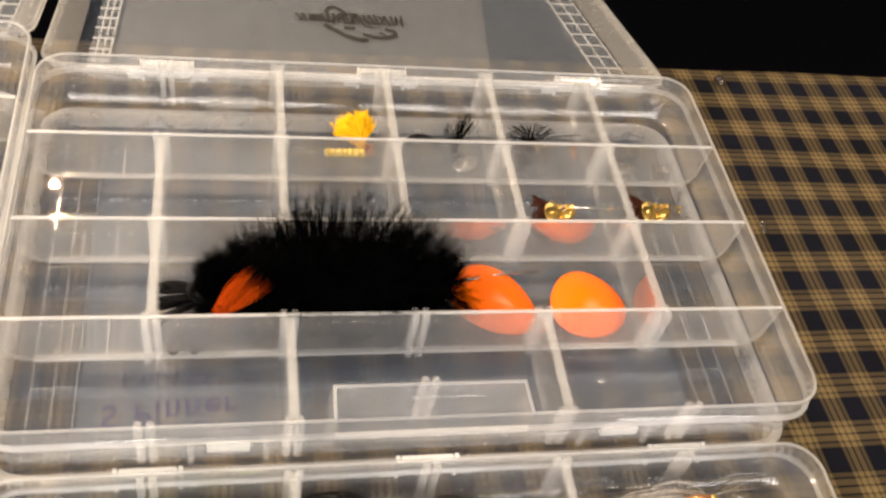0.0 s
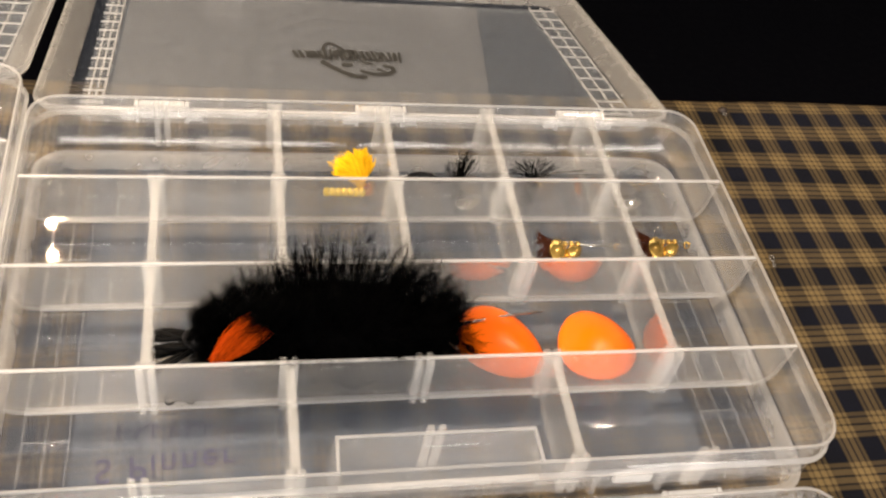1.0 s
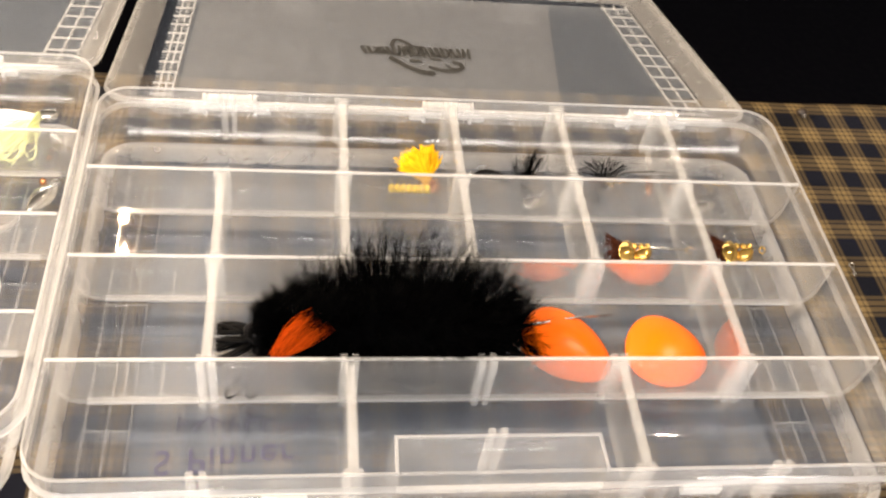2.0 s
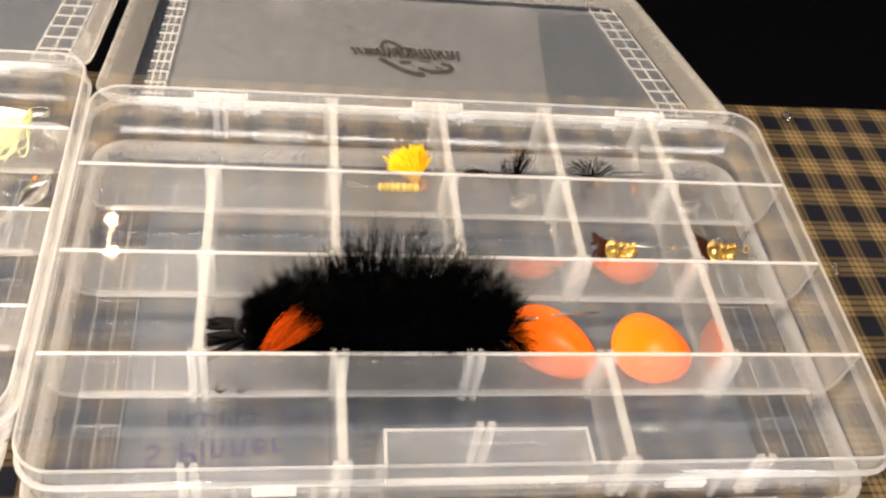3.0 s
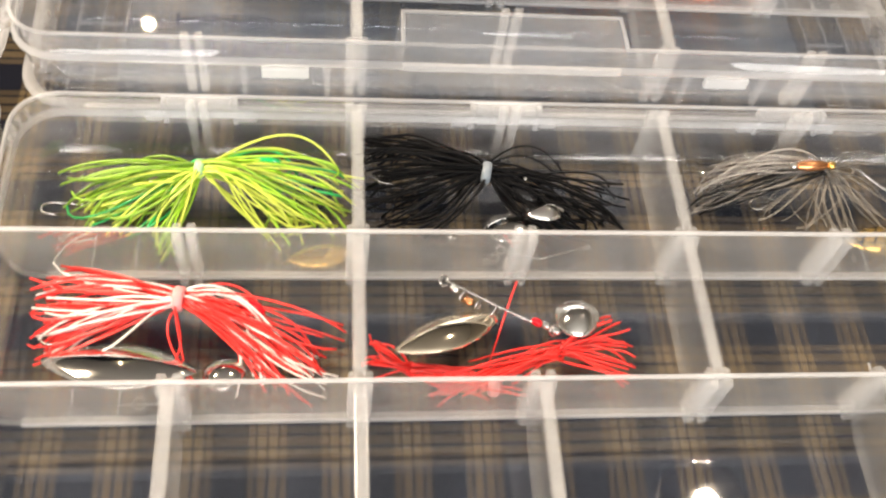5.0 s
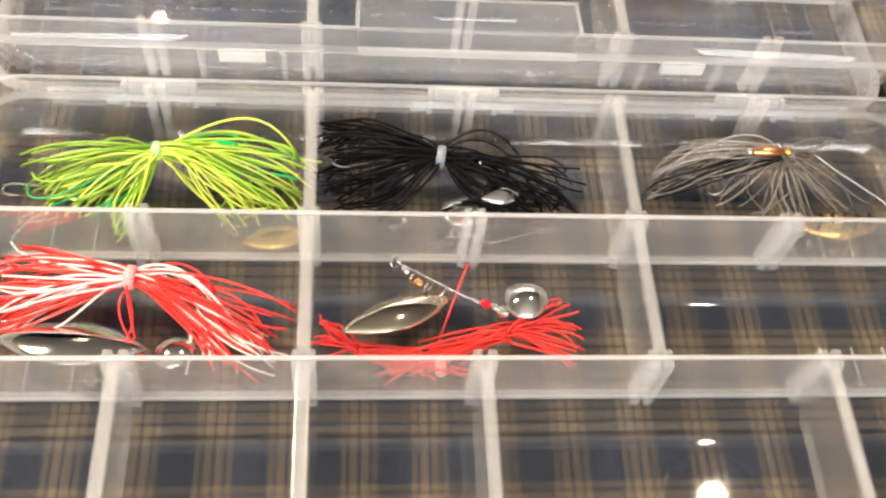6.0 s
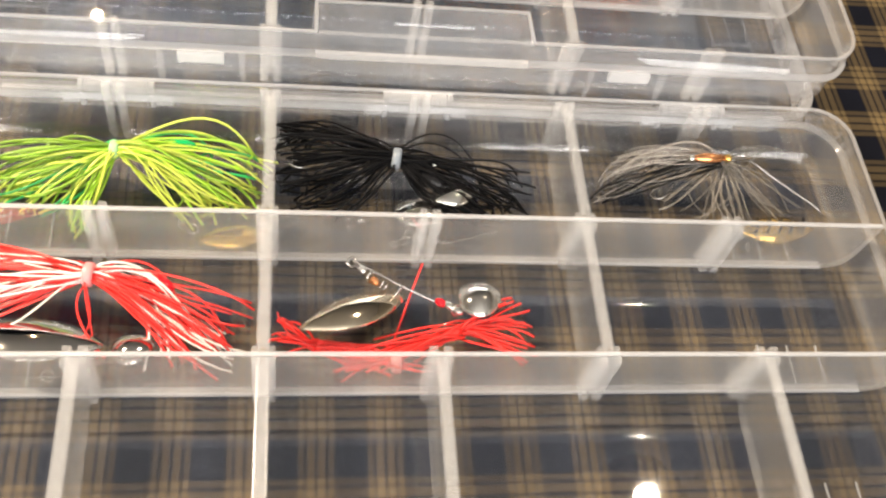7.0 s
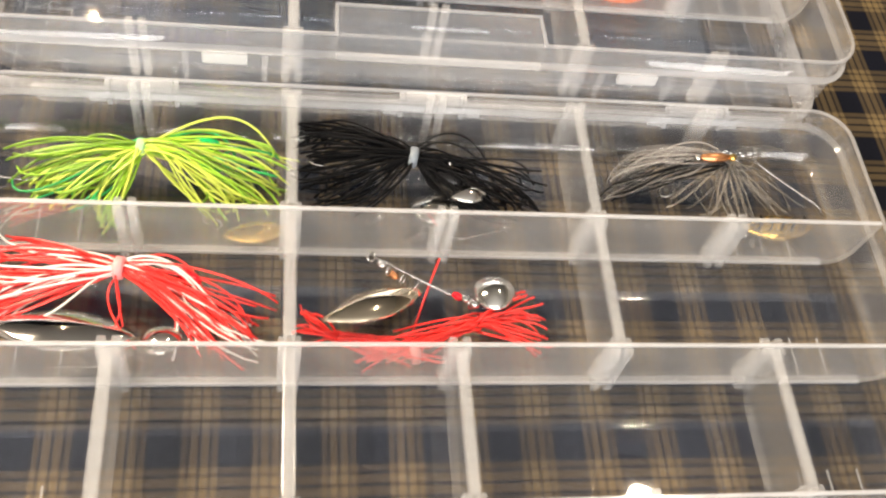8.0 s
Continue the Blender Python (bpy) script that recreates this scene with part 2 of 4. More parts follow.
def tablecloth():
    bm = bmesh.new()
    xs = np.linspace(-0.86, 0.76, 110)
    prof = [(-0.552, -0.16), (-0.553, -0.05)]
    prof += [(-0.55 + 0.0, -0.004)] + [(y, 0.0) for y in np.linspace(-0.545, TABLE_EDGE - 0.008, 66)]
    prof += [(TABLE_EDGE - 0.002, -0.001), (TABLE_EDGE + 0.002, -0.006), (TABLE_EDGE + 0.004, -0.03), (TABLE_EDGE + 0.004, -0.1), (TABLE_EDGE + 0.006, -0.2)]
    grid = []
    for x in xs:
        row = []
        for y, z in prof:
            rise = 0.0
            if z == 0.0:
                far = max(0.0, (y - 0.24) / 0.18)
                rise = (0.0010 + 0.003 * far) * max(0.0, noise.noise((x * 9, y * 9, 0.3))) if abs(x) > 0.2 or y > 0.36 else 0.0
            sway = 0.004 * noise.noise((x * 7, 3.1, z * 4)) if y > 0.3 else 0.0
            row.append(bm.verts.new((x, y + sway, z - 0.0005 + rise)))
        grid.append(row)
    for a, b in zip(grid, grid[1:]):
        for k in range(len(prof) - 1):
            bm.faces.new((a[k], b[k], b[k + 1], a[k + 1])).smooth = True
    return tagged(finish("tablecloth", bm, PLAID), "navy and tan plaid cotton tablecloth over the table", "tablecloth")


tablecloth()

# ---------------------------------------------------------------- tackle boxes
P, Q = 0.0575, 0.0543           # slot pitch along and across
BACK, FRONT = 0.1100, -0.1052   # inner faces of the tray's long sides
HX, HY0, HY1 = 0.1780, -0.1072, 0.1125
PANEL_X = 0.134
H, LID_H, T = 0.032, 0.0115, 0.0013
RIDGE = 0.0206                  # height of the thick bead round the outside
NOTCH_X, NOTCH_Y = 0.0405, -0.0915   # the bay for the latch in the front


def tray(parent):
    bm = bmesh.new()

    def ring(inset, z, r, notch=False):
        pts = ring_points(-HX + inset, HX - inset, HY0 + inset, HY1 - inset, r, z)
        y = HY0 + inset
        deep = NOTCH_Y + max(0.0, inset) if notch else y
        wide = NOTCH_X + max(0.0, inset)
        k = 3 * 7
        return pts[:k] + [(-wide, y, z), (-wide + 0.0004, deep, z), (wide - 0.0004, deep, z), (wide, y, z)] + pts[k:]
    rings = [ring(0.0050, 0.0, 0.012), ring(0.0026, 0.0012, 0.0135), ring(0.0014, 0.0055, 0.0145), ring(0.0012, 0.0060, 0.0145, True), ring(0.0006, RIDGE - 0.0017, 0.0152, True),
             ring(-0.0010, RIDGE - 0.0012, 0.0166, True), ring(-0.0015, RIDGE, 0.0170, True), ring(-0.0010, RIDGE + 0.0012, 0.0166, True), ring(0.0004, RIDGE + 0.0017, 0.0154, True),
             ring(0.0, H - 0.0007, 0.0155, True), ring(0.0003, H, 0.0152, True), ring(0.0012, H, 0.0144, True),
             ring(0.0015, H - 0.0007, 0.0142, True), ring(0.0028, 0.0085, 0.0130, True), ring(0.0030, 0.0080, 0.0130), ring(0.0050, 0.0030, 0.0115), ring(0.0090, 0.0014, 0.0100)]
    loft(bm, rings, [1, 0, 0, 0, 2, 2, 2, 2, 0, 2, 2, 2, 0, 0, 0, 1, 1, 1], (True, True), (2, 3, 12, 13))
    for f in bm.faces:
        c = f.calc_center_median()
        if abs(c.x) < NOTCH_X + 0.002 and c.y < -0.085 and abs(c.z - RIDGE) < 0.0026:
            f.material_index = 0
    part("tray", bm, [PLASTIC_SIDE, PLASTIC_FLOOR, PLASTIC_RIM], parent)
    # the rim and the bead carried across the latch bay
    part("latch_bar", block(bmesh.new(), -NOTCH_X - 0.0004, NOTCH_X + 0.0004, HY0 + 0.0002, HY0 + 0.0014, H - 0.0014, H - 0.0002, 0.0003), PLASTIC_CAP, parent)
    part("latch_bar", block(bmesh.new(), -NOTCH_X - 0.0004, NOTCH_X + 0.0004, HY0 - 0.0014, HY0 + 0.0008, RIDGE - 0.0016, RIDGE + 0.0016, 0.0006), PLASTIC_EDGE, parent)
    for j in (1, 2, 3):
        y = (2 - j) * Q
        bm = bmesh.new()
        x0, x1 = -HX + 0.0016, HX - 0.0016
        pts = [(x0, H - 0.0006), (x1, H - 0.0006), (x1 - 0.0014, 0.0100), (x1 - 0.0040, 0.0038), (x1 - 0.0085, 0.0016), (x0 + 0.0085, 0.0016), (x0 + 0.0040, 0.0038), (x0 + 0.0014, 0.0100)]
        a = [bm.verts.new((px, y - (T / 2 if pz > 0.02 else T * 0.75), pz)) for px, pz in pts]
        b = [bm.verts.new((px, y + (T / 2 if pz > 0.02 else T * 0.75), pz)) for px, pz in pts]
        bm.faces.new(a)
        bm.faces.new(b[::-1])
        for k in range(8):
            f = bm.faces.new((a[k], b[k], b[(k + 1) % 8], a[(k + 1) % 8]))
            f.material_index = 1
        part("partition_wall", bm, [PLASTIC_WALL, PLASTIC_EDGE], parent)
        part("wall_bead", block(bmesh.new(), x0 + 0.0004, x1 - 0.0004, y - 0.0007, y + 0.0007, H - 0.0011, H + 0.0001, 0.0003), PLASTIC_RIM, parent)
        # fillet along the foot of the wall
        bm = bmesh.new()
        block(bm, x0 + 0.012, x1 - 0.012, y - 0.0017, y + 0.0017, 0.0014, 0.0026, 0.0005)
        part("wall_foot", bm, PLASTIC_RIM, parent)
    # low ridges added so the lamp shows as a thin streak on each floor
    for y in (Q - 0.0175, -0.0175, -Q - 0.0175):
        bm = bmesh.new()
        a, c = [], []
        for k in range(9):
            u = -1 + k / 4
            for lst, x in ((a, -0.166), (c, 0.166)):
                lst.append(bm.verts.new((x, y + 0.0022 * u, 0.00142 + 0.00022 * (1 - u * u))))
        for k in range(8):
            bm.faces.new((a[k], a[k + 1], c[k + 1], c[k])).smooth = True
        part("streak_ridge", bm, PLASTIC_FLOOR, parent)
    for x in (-0.1500, -0.1350, 0.1280, 0.1400, 0.1520):
        for y in (Q, 0.0, -Q):
            bm = bmesh.new()
            block(bm, x - 0.0003, x + 0.0003, y + 0.0022, y + 0.0180, 0.0013, 0.0021, 0.0001)
            part("moulded_line", bm, PLASTIC_EDGE, parent)
    # slot ribs: a pair at each slot, on both faces of the walls and on the long sides
    def rib():
        bm = bmesh.new()
        for s in (-1, 1):
            a = [(s * 0.00240 - 0.0015, 0.0, 0.002), (s * 0.00240 + 0.0015, 0.0, 0.002), (s * 0.00240 + 0.0013, -0.0034, 0.002), (s * 0.00240 - 0.0013, -0.0034, 0.002)]
            b = [(px, py * 0.75, H - 0.0012) for px, py, _ in a]
            va, vb = [bm.verts.new(p) for p in a], [bm.verts.new(p) for p in b]
            bm.faces.new(va)
            bm.faces.new(vb[::-1])
            for k in range(4):
                bm.faces.new((va[k], va[(k + 1) % 4], vb[(k + 1) % 4], vb[k]))
        return bm
    first = None
    for i in range(1, 6):
        for y, turn in [(BACK + 0.0006, 0), (Q - T / 2, 0), (-T / 2, 0), (-Q - T / 2, 0), (Q + T / 2, 180), (T / 2, 180), (-Q + T / 2, 180), (FRONT - 0.0006, 180)]:
            if y < -0.1 and i == 3:
                y = NOTCH_Y + 0.0022
            if first is None:
                ob = first = part("slot_rib", rib(), PLASTIC_RIB, parent)
            else:
                ob = new("slot_rib", first.data)
                ob.parent = parent
            ob.matrix_local = pose((i - 3) * P, y, 0, 0, 0, turn)


def divider(parent, i, r, cache={}):
    """A loose cross divider in slot i of row r (0 at the back)."""
    y1 = BACK - 0.0004 if r == 0 else (2 - r) * Q - T / 2 - 0.0003
    y0 = FRONT + 0.0004 if r == 3 else (1 - r) * Q + T / 2 + 0.0003
    bm = bmesh.new()
    out = [(y0, H - 0.0012), (y0, 0.010), (y0 + 0.003, 0.0045), (y0 + 0.010, 0.0018), (y1 - 0.010, 0.0018), (y1 - 0.003, 0.0045), (y1, 0.010), (y1, H - 0.0012)]
    th = 0.0016
    a = [bm.verts.new((-th, y, z)) for y, z in out]
    b = [bm.verts.new((th, y, z)) for y, z in out]
    bm.faces.new(a)
    bm.faces.new(b[::-1])
    for k in range(8):
        bm.faces.new((a[k], b[k], b[(k + 1) % 8], a[(k + 1) % 8])).material_index = 1
    ob = part("divider", bm, [PLASTIC_DIVIDER, PLASTIC_RIB], parent)
    part("top_edge", block(bmesh.new(), -0.0023, 0.0023, y0 + 0.0022, y1 - 0.0022, H - 0.0026, H - 0.0005, 0.0008), PLASTIC_CAP, ob)
    ob.matrix_local = pose((i - 3) * P, 0, 0, 0, random.uniform(-0.6, 0.6), 0)


def lid(parent, droop):
    """The lid, thrown back about the hinge so that its hollow faces up."""
    base = empty("lid", None)
    base.parent = parent
    base.matrix_local = pose(0, HY1 + 0.0025, RIDGE + 0.0008, -droop, 0, 0)
    D = 0.222
    bm = bmesh.new()

    def ring(inset, z, r):
        return ring_points(-HX - 0.003 + inset, HX - 0.003 - inset, inset, D - inset, r, z)
    s = 0.009 if droop else 0.0
    rings = [ring(0.0080 + s, -LID_H, 0.010), ring(0.0058 + s, -LID_H + 0.0008, 0.012), ring(0.0040, -0.004, 0.014), ring(0.0005, -0.0034, 0.0175), ring(0.0, -0.0016, 0.018), ring(0.0006, 0.0, 0.0175),
             ring(0.0020, 0.0, 0.016), ring(0.0042, -0.0006, 0.0145), ring(0.0062 + s, -LID_H + 0.0030, 0.0125), ring(0.0100 + s, -LID_H + 0.0014, 0.0090)]
    loft(bm, rings, [1, 1, 0, 2, 3, 3, 2, 0, 1, 1, 1])
    part("shell", bm, [PLASTIC_LID, PLASTIC_FLOOR, PLASTIC_EDGE, PLASTIC_RIM], base)
    zf = -LID_H + 0.0014
    bm = bmesh.new()
    block(bm, -0.1465 if not droop else -0.1590, PANEL_X if not droop else 0.1585, 0.013 + s * 0.6, 0.200, zf, zf + 0.0006, 0.0002)
    part("frosted_panel", bm, PLASTIC_PANEL, base, "blue-grey frosted panel moulded into the lid")
    # ladder of raised lines down either side
    for side in (-1, 1):
        xa, xb = (-0.1480, -0.1665 + s * 0.8) if side < 0 else (PANEL_X + 0.006, PANEL_X + 0.024)
        lo, hi = min(xa, xb), max(xa, xb)
        ink = PLASTIC_EDGE if droop else PLASTIC_WALL
        zl = zf + (0.0006 if droop else 0.0)
        for u in (xa, (xa * 2 + xb) / 3, (xa + 2 * xb) / 3) if side < 0 and droop else (xa, (xa + xb) / 2, xb):
            part("raised_line", block(bmesh.new(), u - 0.0006, u + 0.0006, 0.014 + s, 0.204, zl, zl + 0.0011, 0.0003), ink, base)
        for k in range((13 if side < 0 else 11) if droop else 6):
            y = 0.016 + s + k * ((0.0145 if side < 0 else 0.0172) if droop else 0.034)
            part("raised_line", block(bmesh.new(), lo, hi, y - 0.0006, y + 0.0006, zl + 0.0002, zl + 0.0012, 0.0003), ink, base)
    for x in (-0.083, 0.083):
        bm = bmesh.new()
        block(bm, x - 0.013, x + 0.013, D - 0.004, D + 0.0012, -0.010, 0.010, 0.0008)
        block(bm, x - 0.016, x + 0.016, D - 0.006, D - 0.001, 0.007, 0.0105, 0.0008)
        part("catch", bm, PLASTIC_SIDE, base)
    return base


def hinges(parent):
    """Hinge strip along the bead, the lid's lip hanging behind the wall, and a knuckle with stepped tabs at three slots."""
    part("hinge_strip", block(bmesh.new(), -0.1560, 0.1560, HY1 + 0.0018, HY1 + 0.0036, RIDGE - 0.0010, RIDGE + 0.0010, 0.0005), PLASTIC_HINGE, parent)
    bm = bmesh.new()
    y, x1, z0, z1, r = HY1 + 0.0022, 0.1570, RIDGE - 0.0085, RIDGE - 0.0012, 0.0062
    out = [(-x1, z1), (x1, z1)]
    for side in (1, -1):
        for k in range(7):
            a = radians(90 * k / 6) if side > 0 else radians(90 - 90 * k / 6)
            out.append((side * (x1 - r + r * math.cos(a)), z0 + r - r * math.sin(a)))
    va = [bm.verts.new((px, y, pz)) for px, pz in out]
    vb = [bm.verts.new((px, y + 0.0012, pz)) for px, pz in out]
    bm.faces.new(va)
    bm.faces.new(vb[::-1])
    for k in range(len(out)):
        bm.faces.new((va[k], vb[k], vb[(k + 1) % len(out)], va[(k + 1) % len(out)]))
    part("lid_lip", bm, PLASTIC_LIP, parent)
    for i in (1, 3, 5):
        x = (i - 3) * P
        knuckle = part("hinge", block(bmesh.new(), x - 0.0115, x + 0.0115, HY1 + 0.0016, HY1 + 0.0060, RIDGE - 0.0052, RIDGE + 0.0038, 0.0009), PLASTIC_HINGE, parent)
        for sx in (-1, 1):
            part("hinge_cheek", block(bmesh.new(), x + sx * 0.0128 - 0.0010, x + sx * 0.0128 + 0.0010, HY1 + 0.0012, HY1 + 0.0060, RIDGE - 0.0078, RIDGE + 0.0040, 0.0005), PLASTIC_HINGE, knuckle)
            part("hinge_tab", block(bmesh.new(), x + sx * 0.0172 - 0.0032, x + sx * 0.0172 + 0.0032, HY1 + 0.0012, HY1 + 0.0052, RIDGE - 0.0064, RIDGE - 0.0010, 0.0007), PLASTIC_HINGE, knuckle)


def front_catch(parent):
    """Two small tabs under the front bead, each between two short ribs."""
    for x in (-0.083, 0.083):
        part("catch_tab", block(bmesh.new(), x - 0.0085, x + 0.0085, HY0 - 0.0022, HY0 + 0.0004, RIDGE - 0.0062, RIDGE - 0.0012, 0.0006), PLASTIC_HINGE, parent)
        for sx in (-1, 1):
            part("front_rib", block(bmesh.new(), x + sx * 0.0150 - 0.0011, x + sx * 0.0150 + 0.0011, HY0 - 0.0012, HY0 + 0.0010, 0.004, RIDGE - 0.0015, 0.0004), PLASTIC_CAP, parent)


def tackle_box(m, dividers, label, droop=0.0):
    ob = empty("tackle_box", m)
    tray(ob)
    for r, cols in enumerate(dividers):
        for i in cols:
            divider(ob, i, r)
    hinges(ob)
    front_catch(ob)
    lid(ob, droop)
    return tagged(ob, label, "tackle box", "tackle boxes on the table")


DROOP = 14.5                    # how far the lids of the back boxes hang over the table's edge
FRAME_A = pose(-0.0002, 0.2269, 0.0228, 0.9, 0, 0)
FRAME_B = pose(0, 0, 0)
box_b = tackle_box(FRAME_B, [(2, 4), (2, 4), (1, 2, 3, 5), (2, 4)], "open clear plastic tackle box of skirted spinnerbaits on the plaid cloth")
box_a = tackle_box(FRAME_A, [(2, 3, 4, 5), (1, 2, 3, 4, 5), (1, 5), (2, 4)], "open clear plastic tackle box resting in the thrown-back lid of another", DROOP)
FRAME_C = pose(-0.3605, 0.2510, 0.0228, 0.9, 0, 0)
FRAME_D = pose(-0.3640, 0.0120, 0)
box_d = tackle_box(FRAME_D, [(4,), (), (3,), ()], "open clear plastic tackle box standing on the plaid cloth")
box_c = tackle_box(FRAME_C, [(3,), (4,), (), ()], "open clear plastic tackle box with pale lures, in another's lid", DROOP)

# ---------------------------------------------------------------- lures: materials


def strand_mat(name, colour, rough=0.4, vary=0.2, solid=1.0):
    """Soft silicone or hair: each strand a little different."""
    n = Nodes(name)
    rnd = n.math("FRACT", n.math("ADD", n.add("ShaderNodeNewGeometry").outputs["Random Per Island"], n.add("ShaderNodeObjectInfo").outputs["Random"]))
    lo = tuple(c * (1 - vary) for c in colour)
    hi = tuple(min(1.0, c * (1 + vary)) for c in colour)
    return n.principled(n.mix(rnd, lo, hi), rough, 0.0, None, Alpha=solid, Coat_Weight=0.15 if rough < 0.5 else 0.0, Specular_IOR_Level=0.5 if rough < 0.5 else (0.10 if rough < 0.6 else 0.0))


LIME = strand_mat("lime_silicone", (0.25, 0.46, 0.022), 0.35, 0.5)
YELLOW = strand_mat("yellow_silicone", (0.55, 0.66, 0.09), 0.35, 0.2)
GREEN = strand_mat("green_silicone", (0.02, 0.42, 0.10), 0.35, 0.3)
BLACK = strand_mat("black_silicone", (0.0035, 0.0035, 0.004), 0.5, 0.4)
RED = strand_mat("red_silicone", (0.85, 0.035, 0.028), 0.35, 0.15)
WHITE = strand_mat("white_silicone", (0.82, 0.78, 0.74), 0.35, 0.1)
SMOKE = strand_mat("smoke_silicone", (0.27, 0.245, 0.21), 0.2, 0.5, 0.40)
SILVERY = strand_mat("silver_flake_silicone", (0.34, 0.32, 0.30), 0.12, 0.7, 0.42)
PALE = strand_mat("pale_chartreuse_silicone", (0.78, 0.84, 0.42), 0.4, 0.1)
FUR = strand_mat("black_marabou", (0.0014, 0.0014, 0.0015), 0.8, 0.5)
ORANGE_FUR = strand_mat("orange_feather", (0.42, 0.052, 0.005), 0.6, 0.55)
YELLOW_FUR = strand_mat("yellow_feather", (0.85, 0.50, 0.02), 0.6, 0.2)
ORANGE = plain("fluorescent_orange_paint", (1.0, 0.155, 0.0), 0.38, 0, 0.03, 40, 0.02, Specular_IOR_Level=0.3)
NICKEL = plain("polished_nickel", (0.78, 0.76, 0.72), 0.07, 1.0, 0.05, 60, 0.02)
WARM_NICKEL = plain("warm_nickel", (0.80, 0.70, 0.54), 0.06, 1.0, 0.05, 60, 0.02)
GOLD = plain("gold_plate", (0.85, 0.55, 0.16), 0.12, 1.0, 0.08, 60, 0.03)
COPPER = plain("copper_wire", (0.80, 0.36, 0.16), 0.2, 1.0, 0.1, 200, 0.1)
STEEL = plain("hook_steel", (0.62, 0.60, 0.57), 0.16, 1.0, 0.1, 200, 0.05)
DARK_PAINT = plain("black_enamel", (0.008, 0.008, 0.009), 0.08, 0, 0.2, 60, 0.03, Specular_IOR_Level=0.3)
RED_PAINT = plain("red_enamel", (0.65, 0.01, 0.02), 0.15, 0, 0.1, 60, 0.03)
GREEN_PAINT = plain("green_enamel", (0.01, 0.38, 0.10), 0.2, 0, 0.1, 60, 0.03)
YELLOW_PAINT = plain("yellow_enamel", (0.85, 0.62, 0.06), 0.35, 0, 0.1, 60, 0.05)
BAND = plain("clear_rubber_band", (0.20, 0.235, 0.27), 0.35, 0, 0.1, 60, 0.05)
PINK_BAND = plain("pink_rubber_band", (0.85, 0.30, 0.30), 0.35, 0, 0.1, 60, 0.05)
GREEN_BAND = plain("pale_green_rubber_band", (0.34, 0.56, 0.28), 0.35, 0, 0.1, 60, 0.05)
# part-clear ink: the veil of the plastic over it is put into alpha
INK = plain("violet_marker_ink", (0.05, 0.035, 0.13), 0.6, 0, 0.4, 300, 0.0, Alpha=0.36)
PRINT = plain("dark_grey_print", (0.035, 0.036, 0.036), 0.6, 0, 0.5, 300, 0.0)

# ---------------------------------------------------------------- lures: shapes
rng = random.Random(11)


def bezier(a, b, c, d, n=9):
    a, b, c, d = Vector(a), Vector(b), Vector(c), Vector(d)
    return [a * (1 - t) ** 3 + b * 3 * t * (1 - t) ** 2 + c * 3 * t * t * (1 - t) + d * t ** 3 for t in (k / (n - 1) for k in range(n))]


def lift(pts, low=0.0024):
    return [Vector((p.x, p.y, max(p.z, low))) for p in pts]


def strand_paths(knot, ends, count, arch, radius, spread=0.003, side=0.0, wild=0.0085):
    """Paths of strands from the knot to places along the line of ends, each with its own bow."""
    knot = Vector(knot)
    ends = [Vector(e) for e in ends]
    for _ in range(count):
        u = rng.random() * (len(ends) - 1)
        k = min(int(u), len(ends) - 2)
        tip = ends[k].lerp(ends[k + 1], u - k) + Vector((rng.gauss(0, spread), rng.gauss(0, spread), abs(rng.gauss(0, spread * 0.8))))
        tip = knot.lerp(tip, 1.0 - 0.22 * rng.random() ** 3)
        start = knot + Vector((rng.gauss(0, 0.0006), rng.gauss(0, 0.0012), rng.gauss(0, 0.0012)))
        way = tip - start
        up = arch * rng.uniform(0.3, 1.3)
        cross = Vector((-way.y, way.x, 0)) * (side * rng.uniform(0.2, 1.3))
        b = start + way * 0.28 + Vector((rng.gauss(0, wild * 0.5), rng.gauss(0, wild * 0.5), up)) + cross
        c = start + way * 0.72 + Vector((rng.gauss(0, wild), rng.gauss(0, wild), up * rng.uniform(0.3, 0.9))) + cross
        yield lift(bezier(start, b, c, tip, 12)), radius * rng.uniform(0.68, 0.95)


def fan(bm, knot, ends, count, arch, radius, spread=0.003, side=0.0, wild=0.004):
    for pts, r in strand_paths(knot, ends, count, arch, radius, spread, side, wild):
        tube(bm, pts, r, 5)


def inside(parent, p):
    """Keep a strand within its row of the tray."""
    row = min(3, max(0, int((2 * Q - p.y) / Q)))
    low, high = ((1 - row) * Q + 0.0014, (2 - row) * Q - 0.0014)
    return low, high


def skirt(parent, mat, fans, name="strand", label=""):
    """Each strand of a skirt is a part of its own."""
    for f in fans:
        low, high = inside(parent, Vector(f["knot"]))
        for pts, r in strand_paths(**f):
            for p in pts:
                if p.z < H:
                    p.y = min(max(p.y, low), high if high < 0.1 else 0.1065)
            bm = bmesh.new()
            tube(bm, pts, r, 5)
            part("strand", bm, mat, parent, label, True)


def collar(parent, place, mat, rx=0.0034, length=0.0042, turn=0.0):
    bm = bmesh.new()
    rings = []
    for x, k in ((-length / 2, 0.8), (-length * 0.35, 1.0), (length * 0.35, 1.0), (length / 2, 0.8)):
        rings.append([(x, rx * k * math.cos(a), rx * k * math.sin(a)) for a in (2 * math.pi * s / 16 for s in range(16))])
    loft(bm, rings, [0] * 5)
    ob = part("collar", bm, mat, parent)
    ob.matrix_local = pose(*place, 0, 0, turn)
    return ob


